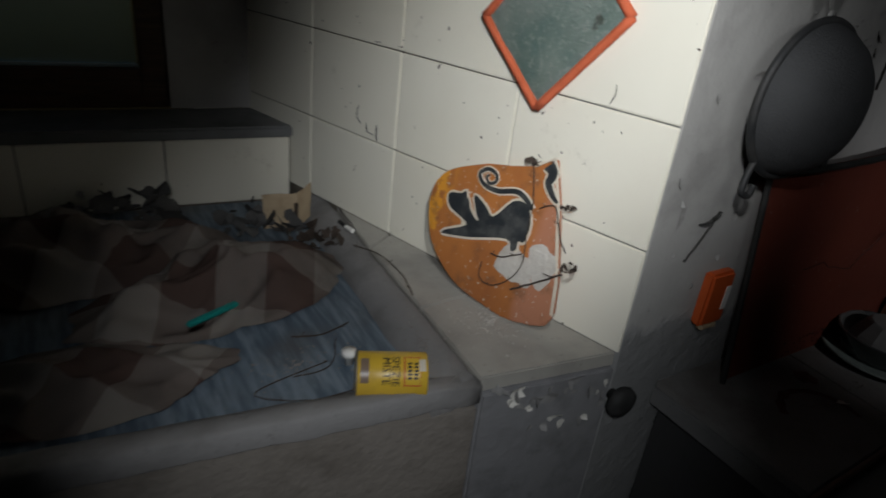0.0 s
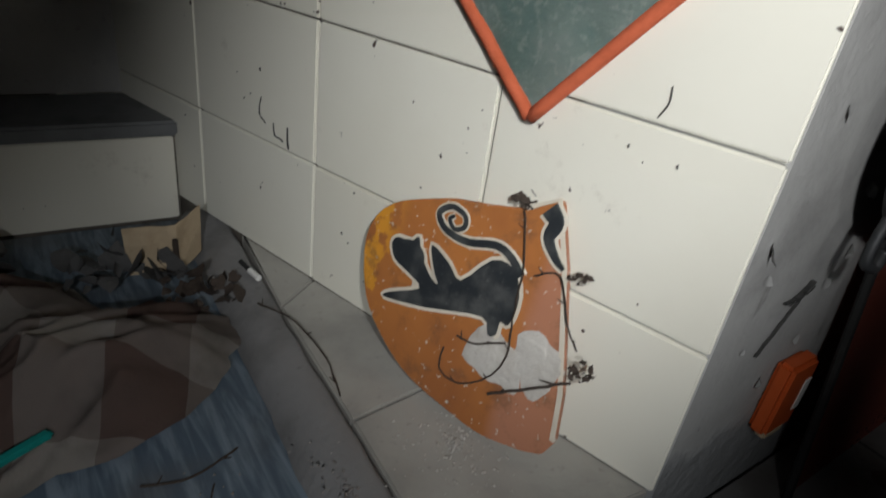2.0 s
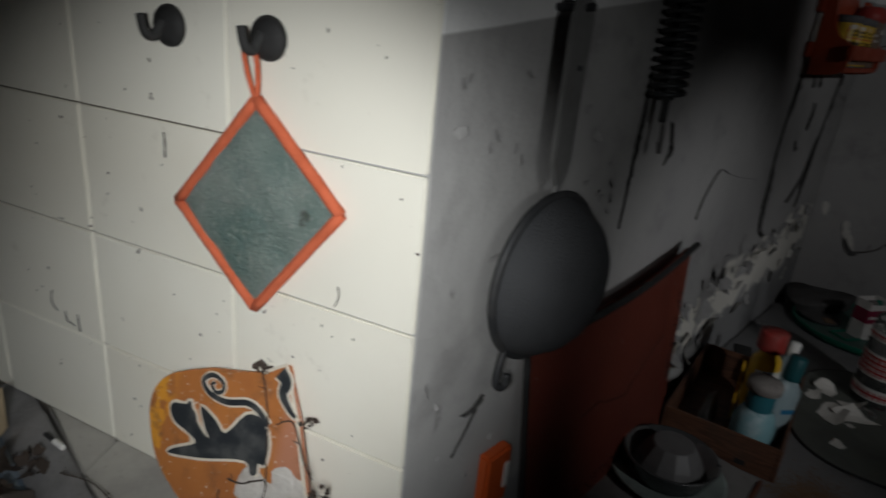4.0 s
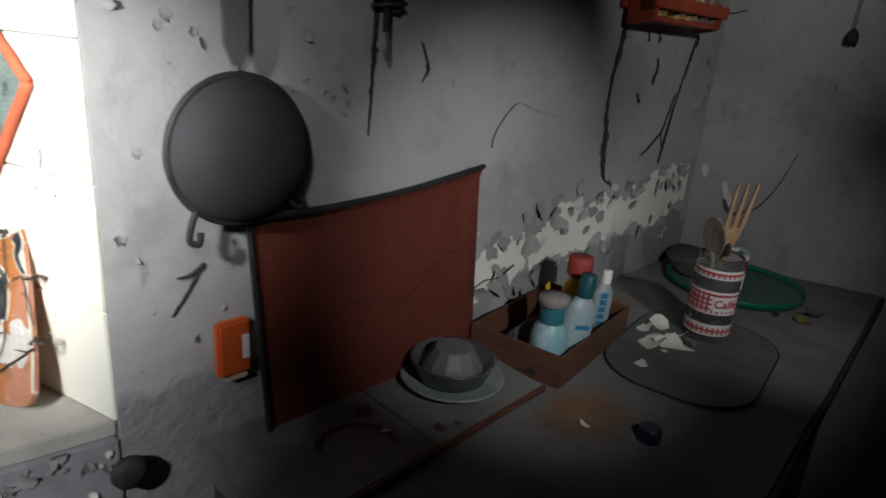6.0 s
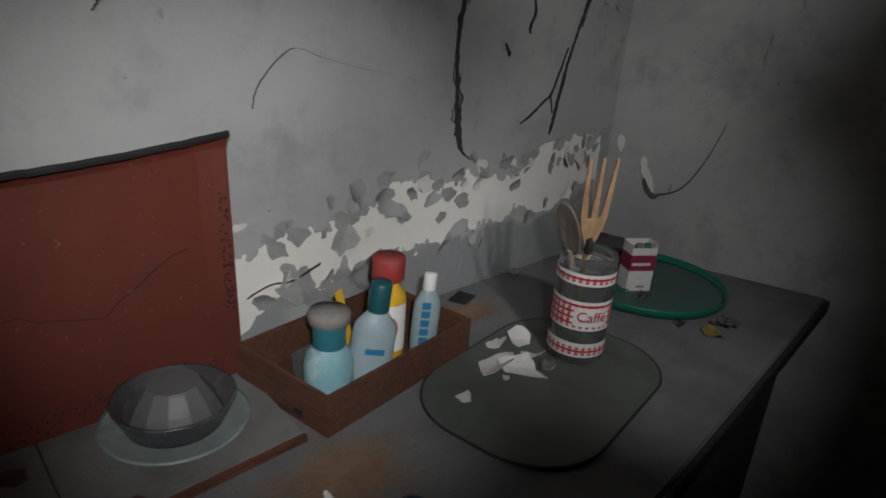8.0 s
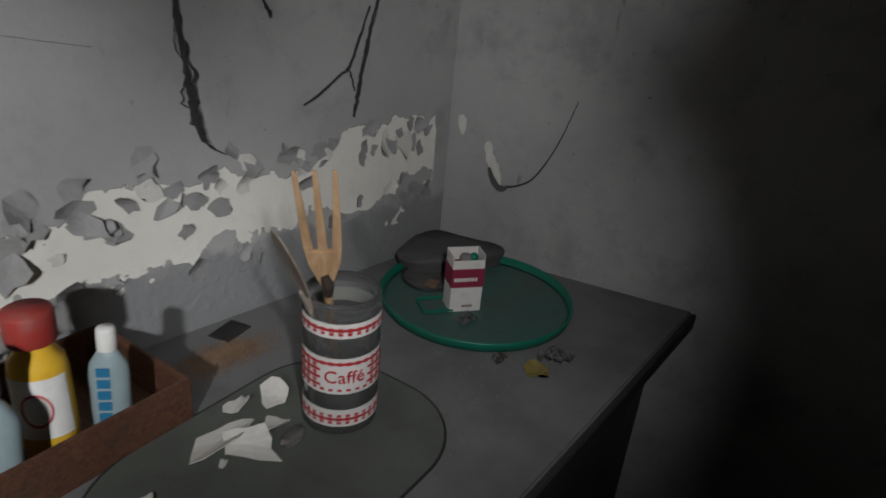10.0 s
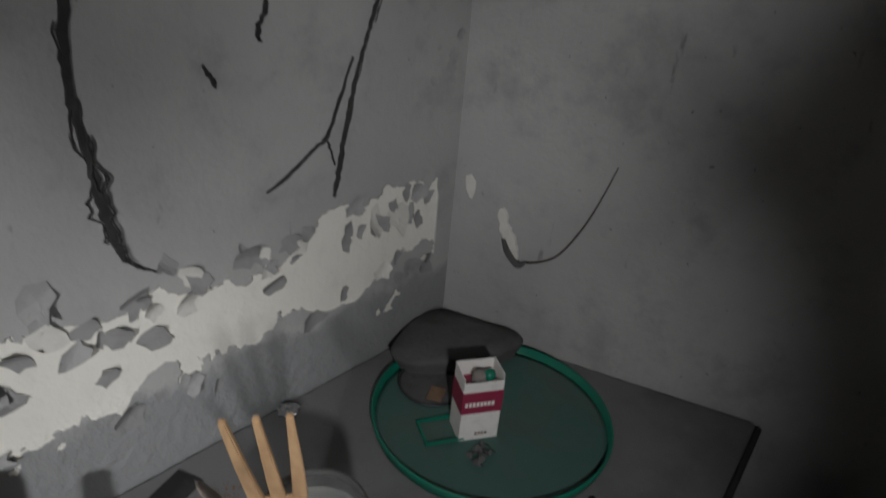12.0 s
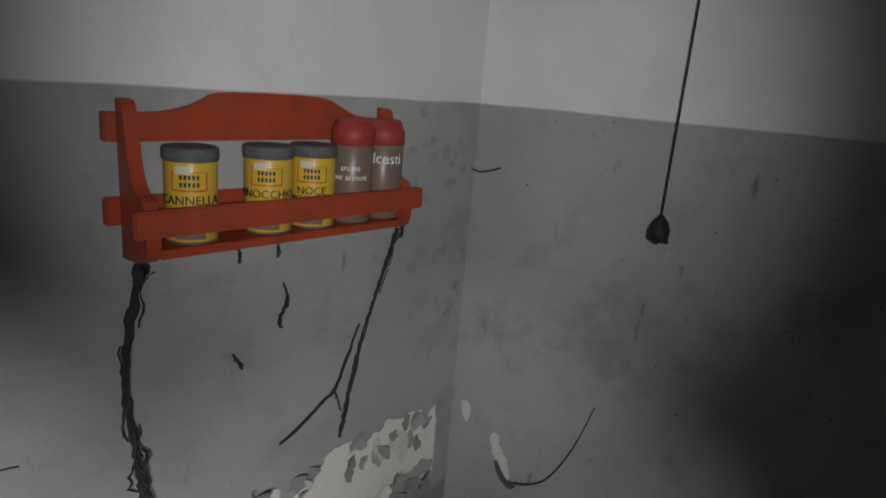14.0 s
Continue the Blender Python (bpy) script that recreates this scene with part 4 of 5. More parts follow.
spice_rack()
ZR = 1.4885
spice_tin("spice_tin", (1.166, -0.048, ZR), ("CANNELLA",), turn=-28, label="yellow cinnamon spice tin with a dusty dark lid, on the rack")
spice_tin("spice_tin", (1.259, -0.048, ZR), ("FINOCCHIO",), turn=-36, label="yellow fennel spice tin with a dusty dark lid, on the rack")
spice_tin("spice_tin", (1.321, -0.048, ZR), ("NOCE", "MOSCATA"), turn=-38, label="yellow nutmeg spice tin with a dusty dark lid, on the rack")
spice_jar((1.382, -0.048, ZR), (("aromi", 0.011, 0.072), ("per arrosti", 0.0105, 0.060), ("", 0.008, 0.05)), 0.132, turn=-44)
spice_jar((1.436, -0.046, ZR), (("lcesti", 0.020, 0.082),), 0.132, turn=-28)

# fallen tin in the basin
fallen = spice_tin("spice_tin", (0, 0, 0), ("SPEZIE", "MISTE"), 0.098, 0.0285, 0, False, "fallen yellow mixed spice tin lying in the basin")
fallen.matrix_world = Matrix.Translation((-0.354, 0.092, HEARTH + 0.003)) @ pose(0, 0, 0, 0, 0, -24) @ pose(0, 0, 0, 90, 0, 90) @ pose(0, 0, 0, 0, 0, 222)


# ------------------------------------------------------------ cloth, paper in the basin
def rag(at, rx, ry, turn, h, seed, label, material=None):
    """A crumpled cloth lying with folds."""
    ob = thing("cloth", label, "cloth", at, turn, group="crumpled cloths in the basin")
    rng = random.Random(seed)
    bm = bmesh.new()
    n, rings = 120, 34
    verts = []
    for j in range(1, rings + 1):
        row = []
        for k in range(n):
            a = k * 2 * math.pi / n
            edge = 1 + 0.22 * noise.noise((math.cos(a) * 1.3, math.sin(a) * 1.3, seed)) + 0.09 * noise.noise((math.cos(a) * 5, math.sin(a) * 5, seed + 3))
            q = j / rings * edge
            x, y = rx * q * math.cos(a), ry * q * math.sin(a)
            fold = 1.1 * (0.5 - abs(noise.noise((x * 6 + seed, y * 14 + x * 4, 1.3)))) + 0.6 * (0.4 - abs(noise.noise((x * 15 - y * 9, y * 26 + seed, 2.0))))
            z = 0.004 + h * (1 - (j / rings) ** 2.2) * (0.45 + 0.8 * noise.noise((x * 4, y * 4, seed)) + fold) + 0.010 * fold
            row.append(bm.verts.new((x, y, max(0.002, z))))
        verts.append(row)
    hub = bm.verts.new((0, 0, sum(v.co.z for v in verts[0]) / n))
    for k in range(n):
        bm.faces.new((hub, verts[0][k], verts[0][(k + 1) % n]))
        for a, b in zip(verts, verts[1:]):
            bm.faces.new((a[k], b[k], b[(k + 1) % n], a[(k + 1) % n]))
    bmesh.ops.solidify(bm, geom=bm.faces[:], thickness=0.0018)
    bmesh.ops.recalc_face_normals(bm, faces=bm.faces)
    part("fabric", bm, material or M_CLOTH, ob, smooth=True)
    return ob


BOT = HEARTH - 0.027
rag((-0.445, 0.375, BOT), 0.21, 0.105, 14, 0.062, 3, "crumpled beige and brown checked cloth, dusty, in the basin")
rag((-0.60, 0.53, BOT), 0.24, 0.12, -6, 0.072, 8, "crumpled dirty checked cloth heaped at the basin's back")
rag((-0.66, 0.22, BOT), 0.19, 0.072, 172, 0.026, 15, "flattened greyish checked cloth at the basin's front")
rag((-0.95, 0.38, BOT), 0.20, 0.16, 40, 0.05, 21, "crumpled checked cloth deeper in the basin")


def paper_scrap():
    ob = thing("folded_paper", "stained beige folded cardboard standing in the debris", "paper", (-0.285, 0.545, HEARTH - 0.012), -8)
    bm = bmesh.new()
    pts = [(-0.045, 0.0, 0.0), (-0.048, 0.004, 0.062), (0.012, -0.004, 0.066), (0.010, -0.006, 0.0), (0.046, 0.040, 0.070), (0.044, 0.038, 0.004)]
    v = [bm.verts.new(p) for p in pts]
    bm.faces.new((v[0], v[3], v[2], v[1]))
    bm.faces.new((v[3], v[5], v[4], v[2]))
    bmesh.ops.subdivide_edges(bm, edges=bm.edges[:], cuts=5, use_grid_fill=True)
    for q in bm.verts:
        q.co += Vector((0, 1, 0.6)) * 0.004 * noise.noise(q.co * 40)
    bmesh.ops.solidify(bm, geom=bm.faces[:], thickness=0.0015)
    part("card", bm, M_PAPER, ob)
    part("stain", box(0.006, 0.013, -0.0075, -0.0055, 0.008, 0.05, 0.001), M_TWIG, ob, "dark torn stain")
    return ob


paper_scrap()
lighter = thing("teal_stick", "teal plastic stick lying among the cloths", "stick", (-0.475, 0.288, HEARTH - 0.004), 24)
part("stick", box(-0.04, 0.04, -0.006, 0.006, 0, 0.007, 0.003), M_TEAL, lighter)
cork = thing("white_stopper", "small white plastic stopper in the basin", "stopper", (-0.335, 0.152, BOT), 30)
part("plug", lathe([(0, 0), (0.006, 0), (0.006, 0.012), (0.010, 0.013), (0.010, 0.02), (0, 0.021)], 16), M_WHITE, cork, smooth=True)
butt = thing("cigarette_end", "white cigarette end on the stone strip", "cigarette", tuple(tile_at(0.50, 0.058, HEARTH + 0.005)), 100)
part("paper", tube([(0, 0, 0), (0.022, 0, 0)], 0.004, 10), M_WHITE, butt)
part("ash", tube([(0.022, 0, 0), (0.042, 0.002, 0.004)], 0.003, 8), M_BLACK, butt)

# ------------------------------------------------------------ things on the counter
ZT = TOP + 0.0005


def juicer():
    dish = thing("enamel_plate", "pale green enamel plate on the tiled slab", "plate", (0.516, -0.117, TOP + 0.0125))
    part("dish", lathe([(0, 0.002), (0.058, 0.001), (0.066, 0.003), (0.088, 0.010), (0.093, 0.012), (0.0935, 0.015), (0.088, 0.0145), (0.064, 0.0075), (0, 0.006)], 48), grimy("green_enamel", (0.25, 0.30, 0.28), (0.10, 0.10, 0.10), 0.5, 20, 0.4), dish, smooth=True)
    ob = thing("glass_bowl", "dusty dark glass bowl holding an upturned cup", "bowl", (0.516, -0.116, TOP + 0.020))
    part("bowl", lathe([(0, 0.0), (0.055, 0.0), (0.061, 0.004), (0.076, 0.038), (0.077, 0.041), (0.073, 0.041), (0.057, 0.008), (0, 0.006)], 40), grimy("dark_dusty_glass", (0.05, 0.054, 0.056), (0.11, 0.107, 0.105), 0.6, 16, 0.25, spec=0.7), ob, "dark dusty glass", True)
    part("cup", lathe([(0.060, 0.012), (0.050, 0.036), (0.036, 0.058), (0.033, 0.061), (0, 0.062)], 12), grimy("dusty_cup", (0.125, 0.124, 0.124), (0.085, 0.08, 0.078), 0.5, 22, 0.55), ob, "upturned dusty faceted cup")
    return ob


juicer()


def crate():
    ob = thing("wooden_box", "open brown wooden box full of bottles on the counter", "box", (0.662, -0.249, ZT), 8)
    L, W, H, t = 0.325, 0.200, 0.066, 0.006
    part("front", box(0, L, 0, t, 0, H, 0.001), M_BOX, ob)
    part("back", box(0, L, W - t, W, 0, H, 0.001), M_BOX, ob)
    part("end", box(0, t - 0.0005, t + 0.0005, W - t - 0.0005, 0, H, 0.001), M_BOX, ob)
    part("end", box(L - t + 0.0005, L, t + 0.0005, W - t - 0.0005, 0, H, 0.001), M_BOX, ob)
    part("bottom", box(t + 0.0005, L - t - 0.0005, t + 0.0005, W - t - 0.0005, 0.0, 0.004), M_BOX, ob)
    part("mark", box(-0.0008, 0.0, 0.05, 0.068, 0.010, 0.020), M_BLACK, ob, "dark stamped mark")
    return ob


crate()
ZC = TOP + 0.005


def blue_jar():
    ob = thing("blue_jar", "aqua glass jar with a dusty cap in the wooden box", "jar", (0.708, -0.184, ZC))
    ob.scale = (0.98, 0.98, 1.36)
    part("glass", lathe([(0, 0), (0.030, 0), (0.036, 0.006), (0.037, 0.050), (0.031, 0.064), (0.023, 0.072), (0.0225, 0.086), (0, 0.086)], 32), M_JAR, ob, smooth=True)
    part("collar", lathe([(0.0235, 0.068), (0.024, 0.07), (0.024, 0.095), (0.0235, 0.097), (0, 0.097)], 32), M_NECK, ob, "dark teal neck", True)
    part("cap", lathe([(0.022, 0.0965), (0.030, 0.098), (0.031, 0.106), (0.029, 0.110), (0, 0.112)], 32), M_DUST, ob, "dust covered cap", True)
    return ob


def oval_bottle(name, label, at, w, d, h, neck, material, turn=0.0, tilt=0.0):
    ob = thing(name, label, "bottle", at, turn)
    bm = lathe([(0, 0), (0.92, 0), (1, 0.03), (1, h * 0.74), (0.93, h * 0.84), (0.62, h * 0.93), (neck / w, h), (0, h)], 32)
    bm.transform(Matrix.Diagonal((w, d, 1, 1)))
    part("body", bm, material, ob, smooth=True)
    ob.matrix_world = pose(*at, 0, tilt, turn)
    return ob


blue_jar()
b = oval_bottle("shampoo_bottle", "pale blue clear plastic bottle with a dark teal cap", (0.762, -0.200, ZC), 0.032, 0.019, 0.095, 0.012, M_PALE, -34, 6)
b.scale = (1, 1, 1.5)
part("cap", lathe([(0.0155, 0.094), (0.016, 0.096), (0.0155, 0.122), (0.0135, 0.124), (0, 0.124)], 24), M_TEALCAP, b, "dark teal cap", True)
part("mark", box(-0.012, 0.016, -0.0197, -0.0185, 0.052, 0.058), M_LBLUE, b, "blue printed bar")
b = oval_bottle("powder_bottle", "yellow and white plastic bottle with a dusty red cap", (0.838, -0.152, ZC), 0.032, 0.027, 0.118, 0.024, M_AMBER, -34, 0)
b.scale = (0.95, 0.95, 1.32)
part("label", (lambda bm: (bm.transform(Matrix.Diagonal((1, 0.846, 1, 1))), bm)[1])(panel(0.075, 0.028, 0.088, 0.032, 0.0008)), M_WHITE, b, "white label with a red mark")
part("label_mark", (lambda bm: (bm.transform(Matrix.Diagonal((1, 0.846, 1, 1))), bm)[1])(wrap(tube([(0.016 * math.cos(k * 0.35), -0.0014, 0.058 + 0.016 * math.sin(k * 0.35)) for k in range(19)], 0.0012, 5), 0.032)), M_REDPRINT, b)
part("cap", lathe([(0.0255, 0.116), (0.027, 0.118), (0.027, 0.142), (0.025, 0.145), (0, 0.145)], 28), M_REDCAP, b, "red cap with dust on top", True)
b = oval_bottle("lotion_tube", "grey lotion tube with a white cap and dark lettering bars", (0.896, -0.176, ZC), 0.022, 0.014, 0.092, 0.009, M_PALE, -36, 3)
b.scale = (1, 1, 1.42)
part("cap", lathe([(0.0105, 0.091), (0.011, 0.093), (0.0105, 0.109), (0.009, 0.111), (0, 0.111)], 20), M_WHITE, b, "white screw cap", True)
for k in range(5):
    part("mark", box(-0.010, 0.004, -0.0152, -0.0138, 0.026 + 0.011 * k, 0.034 + 0.011 * k), M_LBLUE, b, "dark blue printed bar")
ruler = thing("amber_stick", "amber plastic strip standing in the wooden box", "stick", (0.800, -0.125, ZC), 10)
part("strip", box(-0.007, 0.007, -0.002, 0.002, 0, 0.150, 0.001, pose(0, 0, 0, 0, -16, 0)), M_AMBER, ruler)
cards = thing("card_stack", "grey leaflets standing in the wooden box", "leaflets", (0.705, -0.115, ZC), 8)
for k in range(3):
    part("leaflet", box(0, 0.09, 0.006 * k, 0.006 * k + 0.002, 0, 0.05 - 0.004 * k, 0, pose(0, 0, 0, -12, 0, 0)), M_TIN, cards)

mat = thing("serving_board", "thin dark green rounded board with a black edge on the counter", "board", (1.02, -0.345, ZT), 8)


def rounded(w, d, r, n=12):
    out = []
    for cx, cy, a0 in ((w - r, d - r, 0), (-w + r, d - r, 90), (-w + r, -d + r, 180), (w - r, -d + r, 270)):
        out += [(cx + r * math.cos(radians(a0 + 90 * k / n)), cy + r * math.sin(radians(a0 + 90 * k / n))) for k in range(n + 1)]
    return out


part("plate", prism(rounded(0.218, 0.146, 0.118), 0.0, 0.005, 0.001), M_BOARD, mat)
edge = rounded(0.2185, 0.1465, 0.118)
part("edge", tube([(x, y, 0.0035) for x, y in edge + edge[:1]], 0.0022, 6), M_BLACK, mat, "black rubber edge")


def coffee_jar():
    ob = thing("coffee_jar", "glass coffee jar with red gingham bands, holding wooden cutlery", "jar", (1.128, -0.322, TOP + 0.0065))
    r, h = 0.0485, 0.190
    part("glass", lathe([(0, 0), (r - 0.003, 0), (r, 0.004), (r, h - 0.03), (r - 0.003, h - 0.022), (r - 0.001, h - 0.018), (r - 0.001, h - 0.004), (r - 0.003, h), (r - 0.006, h - 0.003),
                        (r - 0.006, h - 0.02), (r - 0.004, h - 0.032), (r - 0.004, 0.006), (0, 0.006)], 56), M_GLASSY, ob, "dusty clear glass", True)
    for z0, z1, tag in ((0.016, 0.042, "lower"), (0.066, 0.118, "middle"), (0.146, 0.166, "upper")):
        n = 64
        bm = bmesh.new()
        rows = [[bm.verts.new(((r + 0.0006) * math.cos(k * 2 * math.pi / n), (r + 0.0006) * math.sin(k * 2 * math.pi / n), z)) for k in range(n)] for z in (z0, z1)]
        for k in range(n):
            bm.faces.new((rows[0][k], rows[0][(k + 1) % n], rows[1][(k + 1) % n], rows[1][k]))
        part("paper_lining", bm, M_WHITE, ob, "white band")
        m = 56
        size = 2 * math.pi * r / m
        cells = bmesh.new()
        rowsn = max(2, round((z1 - z0 - 0.007) / size))
        for i in range(rowsn):
            for k in range(m):
                if (i % 2) + (k % 2) == 0:
                    continue
                shade = (i % 2) and (k % 2)
                if not shade and rowsn > 3 and i % 2 == 0 and k % 2 == 0:
                    continue
                a0, a1 = k * 2 * math.pi / m, (k + 1) * 2 * math.pi / m
                if tag == "middle" and abs(((a0 + a1) / 2 - radians(235) + math.pi) % (2 * math.pi) - math.pi) < 0.60 and 1 <= i < rowsn - 1:
                    continue
                za, zb = z0 + 0.0035 + i * size, z0 + 0.0035 + (i + 1) * size
                inset = 0.0 if shade else size * 0.16
                q = [(a0, za + inset), (a1, za + inset), (a1, zb - inset), (a0, zb - inset)]
                cells.faces.new([cells.verts.new(((r + 0.0012) * math.cos(a), (r + 0.0012) * math.sin(a), z)) for a, z in q])
        part("gingham_check", cells, M_REDPRINT, ob, "woven red checks")["kind"] = "stuff"
    w = lettering("Caffé", 0.025, r + 0.0022)
    w.transform(pose(0, 0, 0.091, 0, 0, -35))
    part("lettering", w, M_REDPRINT, ob, "dark red lettering")
    return ob


coffee_jar()


def leaning(base, tip, face, scale):
    """The turn of a long thing whose z runs from base to tip and whose -y looks towards face; scale along it."""
    z = (Vector(tip) - Vector(base)).normalized()
    y = -(Vector(face) - z * Vector(face).dot(z)).normalized()
    m = Matrix((y.cross(z), y, z)).transposed().to_4x4()
    return m @ Matrix.Diagonal((1, 1, scale, 1))


def cutlery():
    fork = thing("wooden_fork", "pale wooden salad fork standing in the coffee jar", "fork", (1.143, -0.302, TOP + 0.018))
    m = leaning((1.143, -0.302, TOP + 0.018), (1.052, -0.364, 1.184), (-0.66, -0.75, 0.0), 1.08) @ Matrix.Diagonal((0.74, 1, 1, 1))
    part("handle", (lambda bm: (bm.transform(m), bm)[1])(tube([(0, 0, 0), (0, 0, 0.20)], [0.005, 0.0075], 8)), M_FORK, fork, "blackened handle")
    bm = flat_shape([(-0.008, 0.195), (0.008, 0.195), (0.024, 0.228), (0.027, 0.246), (-0.027, 0.246), (-0.024, 0.228)], 0.005, 0.001)
    bm.transform(m)
    part("head", bm, M_FORK, fork)
    for x in (-0.0205, 0.0, 0.0205):
        bm = flat_shape([(x - 0.0072, 0.246), (x + 0.0072, 0.246), (x * 1.18 + 0.0055, 0.29), (x * 1.32 + 0.003, 0.342), (x * 1.32 - 0.003, 0.342), (x * 1.18 - 0.0055, 0.29)], 0.005, 0.001)
        bm.transform(m)
        part("tine", bm, M_FORK, fork)
    bm = tube([(0, -0.003, 0.186), (0.002, -0.005, 0.20), (-0.002, -0.005, 0.212)], [0.009, 0.010, 0.006], 8)
    bm.transform(m)
    part("binding", bm, M_TWIG, fork, "charred dark binding")
    spoon = thing("wooden_spoon", "greyed wooden spoon standing in the coffee jar", "spoon", (1.158, -0.310, TOP + 0.018))
    m2 = leaning((1.158, -0.310, TOP + 0.018), (1.034, -0.326, 1.100), (-0.99, 0.12, 0.0), 1.12)
    part("handle", (lambda bm: (bm.transform(m2), bm)[1])(tube([(0, 0, 0), (0, 0, 0.19)], 0.005, 8)), M_SPOON, spoon)
    bm = bmesh.new()
    bmesh.ops.create_uvsphere(bm, u_segments=24, v_segments=14, radius=1)
    for v in bm.verts:
        dish = 0.006 * max(0.0, 1 - v.co.x**2 - v.co.z**2) if v.co.y < 0 else 0
        v.co = Vector((v.co.x * 0.026, v.co.y * 0.0045 + dish * 0.7, 0.228 + v.co.z * 0.046))
    bm.transform(m2)
    part("bowl", bm, M_SPOON, spoon, "oval wooden bowl", True)
    return fork


cutlery()


def tray():
    ob = thing("green_tray", "round dusty green plastic tray on the counter", "tray", (1.526, -0.235, ZT))
    r = 0.177
    part("dish", lathe([(0, 0.0), (r - 0.012, 0.0), (r - 0.006, 0.002), (r - 0.004, 0.006), (r - 0.012, 0.0045), (0, 0.004)], 72), M_GREEN_DUST, ob, "dusty tray bottom", True)
    part("rim", lathe([(r - 0.0055, 0.001), (r, 0.003), (r + 0.003, 0.017), (r + 0.002, 0.020), (r - 0.001, 0.019), (r - 0.0035, 0.006), (r - 0.0055, 0.0045)], 72), M_GREEN, ob, "bright green rim", True)
    return ob


tray()
ZY = ZT + 0.0045


def carton():
    ob = thing("medicine_carton", "torn white and maroon medicine carton standing in the tray", "carton", (1.484, -0.234, ZY), -33)
    w, d, h, t = 0.058, 0.043, 0.106, 0.0014
    for x0, x1, y0, y1, dh in ((-w / 2, w / 2, -d / 2, -d / 2 + t, -0.006), (-w / 2, w / 2, d / 2 - t, d / 2, 0.002), (-w / 2, -w / 2 + t, -d / 2 + t, d / 2 - t, 0.0), (w / 2 - t, w / 2, -d / 2 + t, d / 2 - t, 0.004)):
        part("wall", box(x0, x1, y0, y1, 0, h + dh), M_CARTON, ob)
    part("band", box(-w / 2 - 0.0006, w / 2 + 0.0006, -d / 2 - 0.0006, d / 2 + 0.0006, 0.048, 0.084), M_MAROON, ob, "maroon printed band")
    for k in range(8):
        part("mark", box(-w / 2 + 0.004 + 0.0055 * k, -w / 2 + 0.008 + 0.0055 * k, -d / 2 - 0.001, -d / 2 - 0.0004, 0.060, 0.067), M_WHITE, ob, "white printed mark")
    for k in range(4):
        part("mark", box(-0.006 + 0.005 * k, -0.0025 + 0.005 * k, -d / 2 - 0.0004, -d / 2 + 0.0002, 0.008, 0.013), M_BROWN, ob, "brown printed mark")
    part("tube", lathe([(0, 0.01), (0.011, 0.01), (0.011, 0.098), (0.009, 0.102), (0, 0.103)], 20), M_DUST, ob, "grey tube inside", True)
    bm = bmesh.new()
    bmesh.ops.create_uvsphere(bm, u_segments=16, v_segments=10, radius=0.009, matrix=Matrix.Translation((0.013, -0.004, 0.098)))
    part("stopper", bm, M_GREEN, ob, "green stopper", True)
    return ob


carton()
ring = thing("round_lens", "round dark glass lid lying in the green tray", "lid", (1.515, -0.125, ZY), 0)
part("rim", tube([(0.052 * math.cos(k * 0.1745), 0.052 * math.sin(k * 0.1745), 0.004 + 0.004 * math.sin(k * 0.1745)) for k in range(37)], 0.0025, 6), M_IRON, ring, smooth=True)
part("disc", lathe([(0, 0.003), (0.050, 0.003), (0.050, 0.004), (0, 0.0045)], 36), M_LUMP, ring)
crumb = thing("crumb", "brown crumb on the glass lid", "crumb", (1.497, -0.150, ZY + 0.0046), 25)
part("piece", box(-0.016, 0.016, -0.012, 0.012, 0, 0.003, 0.001), M_SAND, crumb)
case = thing("slide_holder", "small dark green plastic slide holder in the tray", "holder", (1.445, -0.205, ZY), -30)
for x0, x1, y0, y1 in ((-0.03, 0.03, -0.026, -0.022), (-0.03, 0.03, 0.022, 0.026), (-0.03, -0.026, -0.0215, 0.0215), (0.026, 0.03, -0.0215, 0.0215)):
    part("bar", box(x0, x1, y0, y1, 0, 0.006, 0.001), M_GREEN, case)
clump("leaf_litter", (1.45, -0.275, ZY), 0.020, M_LUMP, "dark dry litter in the green tray", 31, 0.25)
clump("leaf_litter", (1.40, -0.385, ZT), 0.014, M_TWIG, "dark dry litter on the counter", 32, 0.25)
clump("leaf_litter", (1.465, -0.452, ZT), 0.026, M_LUMP, "dark dry litter on the counter", 33, 0.22)
rind = thing("yellow_rind", "dried yellow scrap of rind on the counter", "rind", (1.418, -0.447, ZT + 0.002), 20)
part("scrap", (lambda bm: (bmesh.ops.solidify(bm, geom=bm.faces[:], thickness=0.0015), bm)[1])(flake(random.Random(5), 0.019, 0.35)), grimy("yellow_rind", (0.42, 0.33, 0.10), (0.2, 0.14, 0.05), 0.5, 50, 0.8), rind)


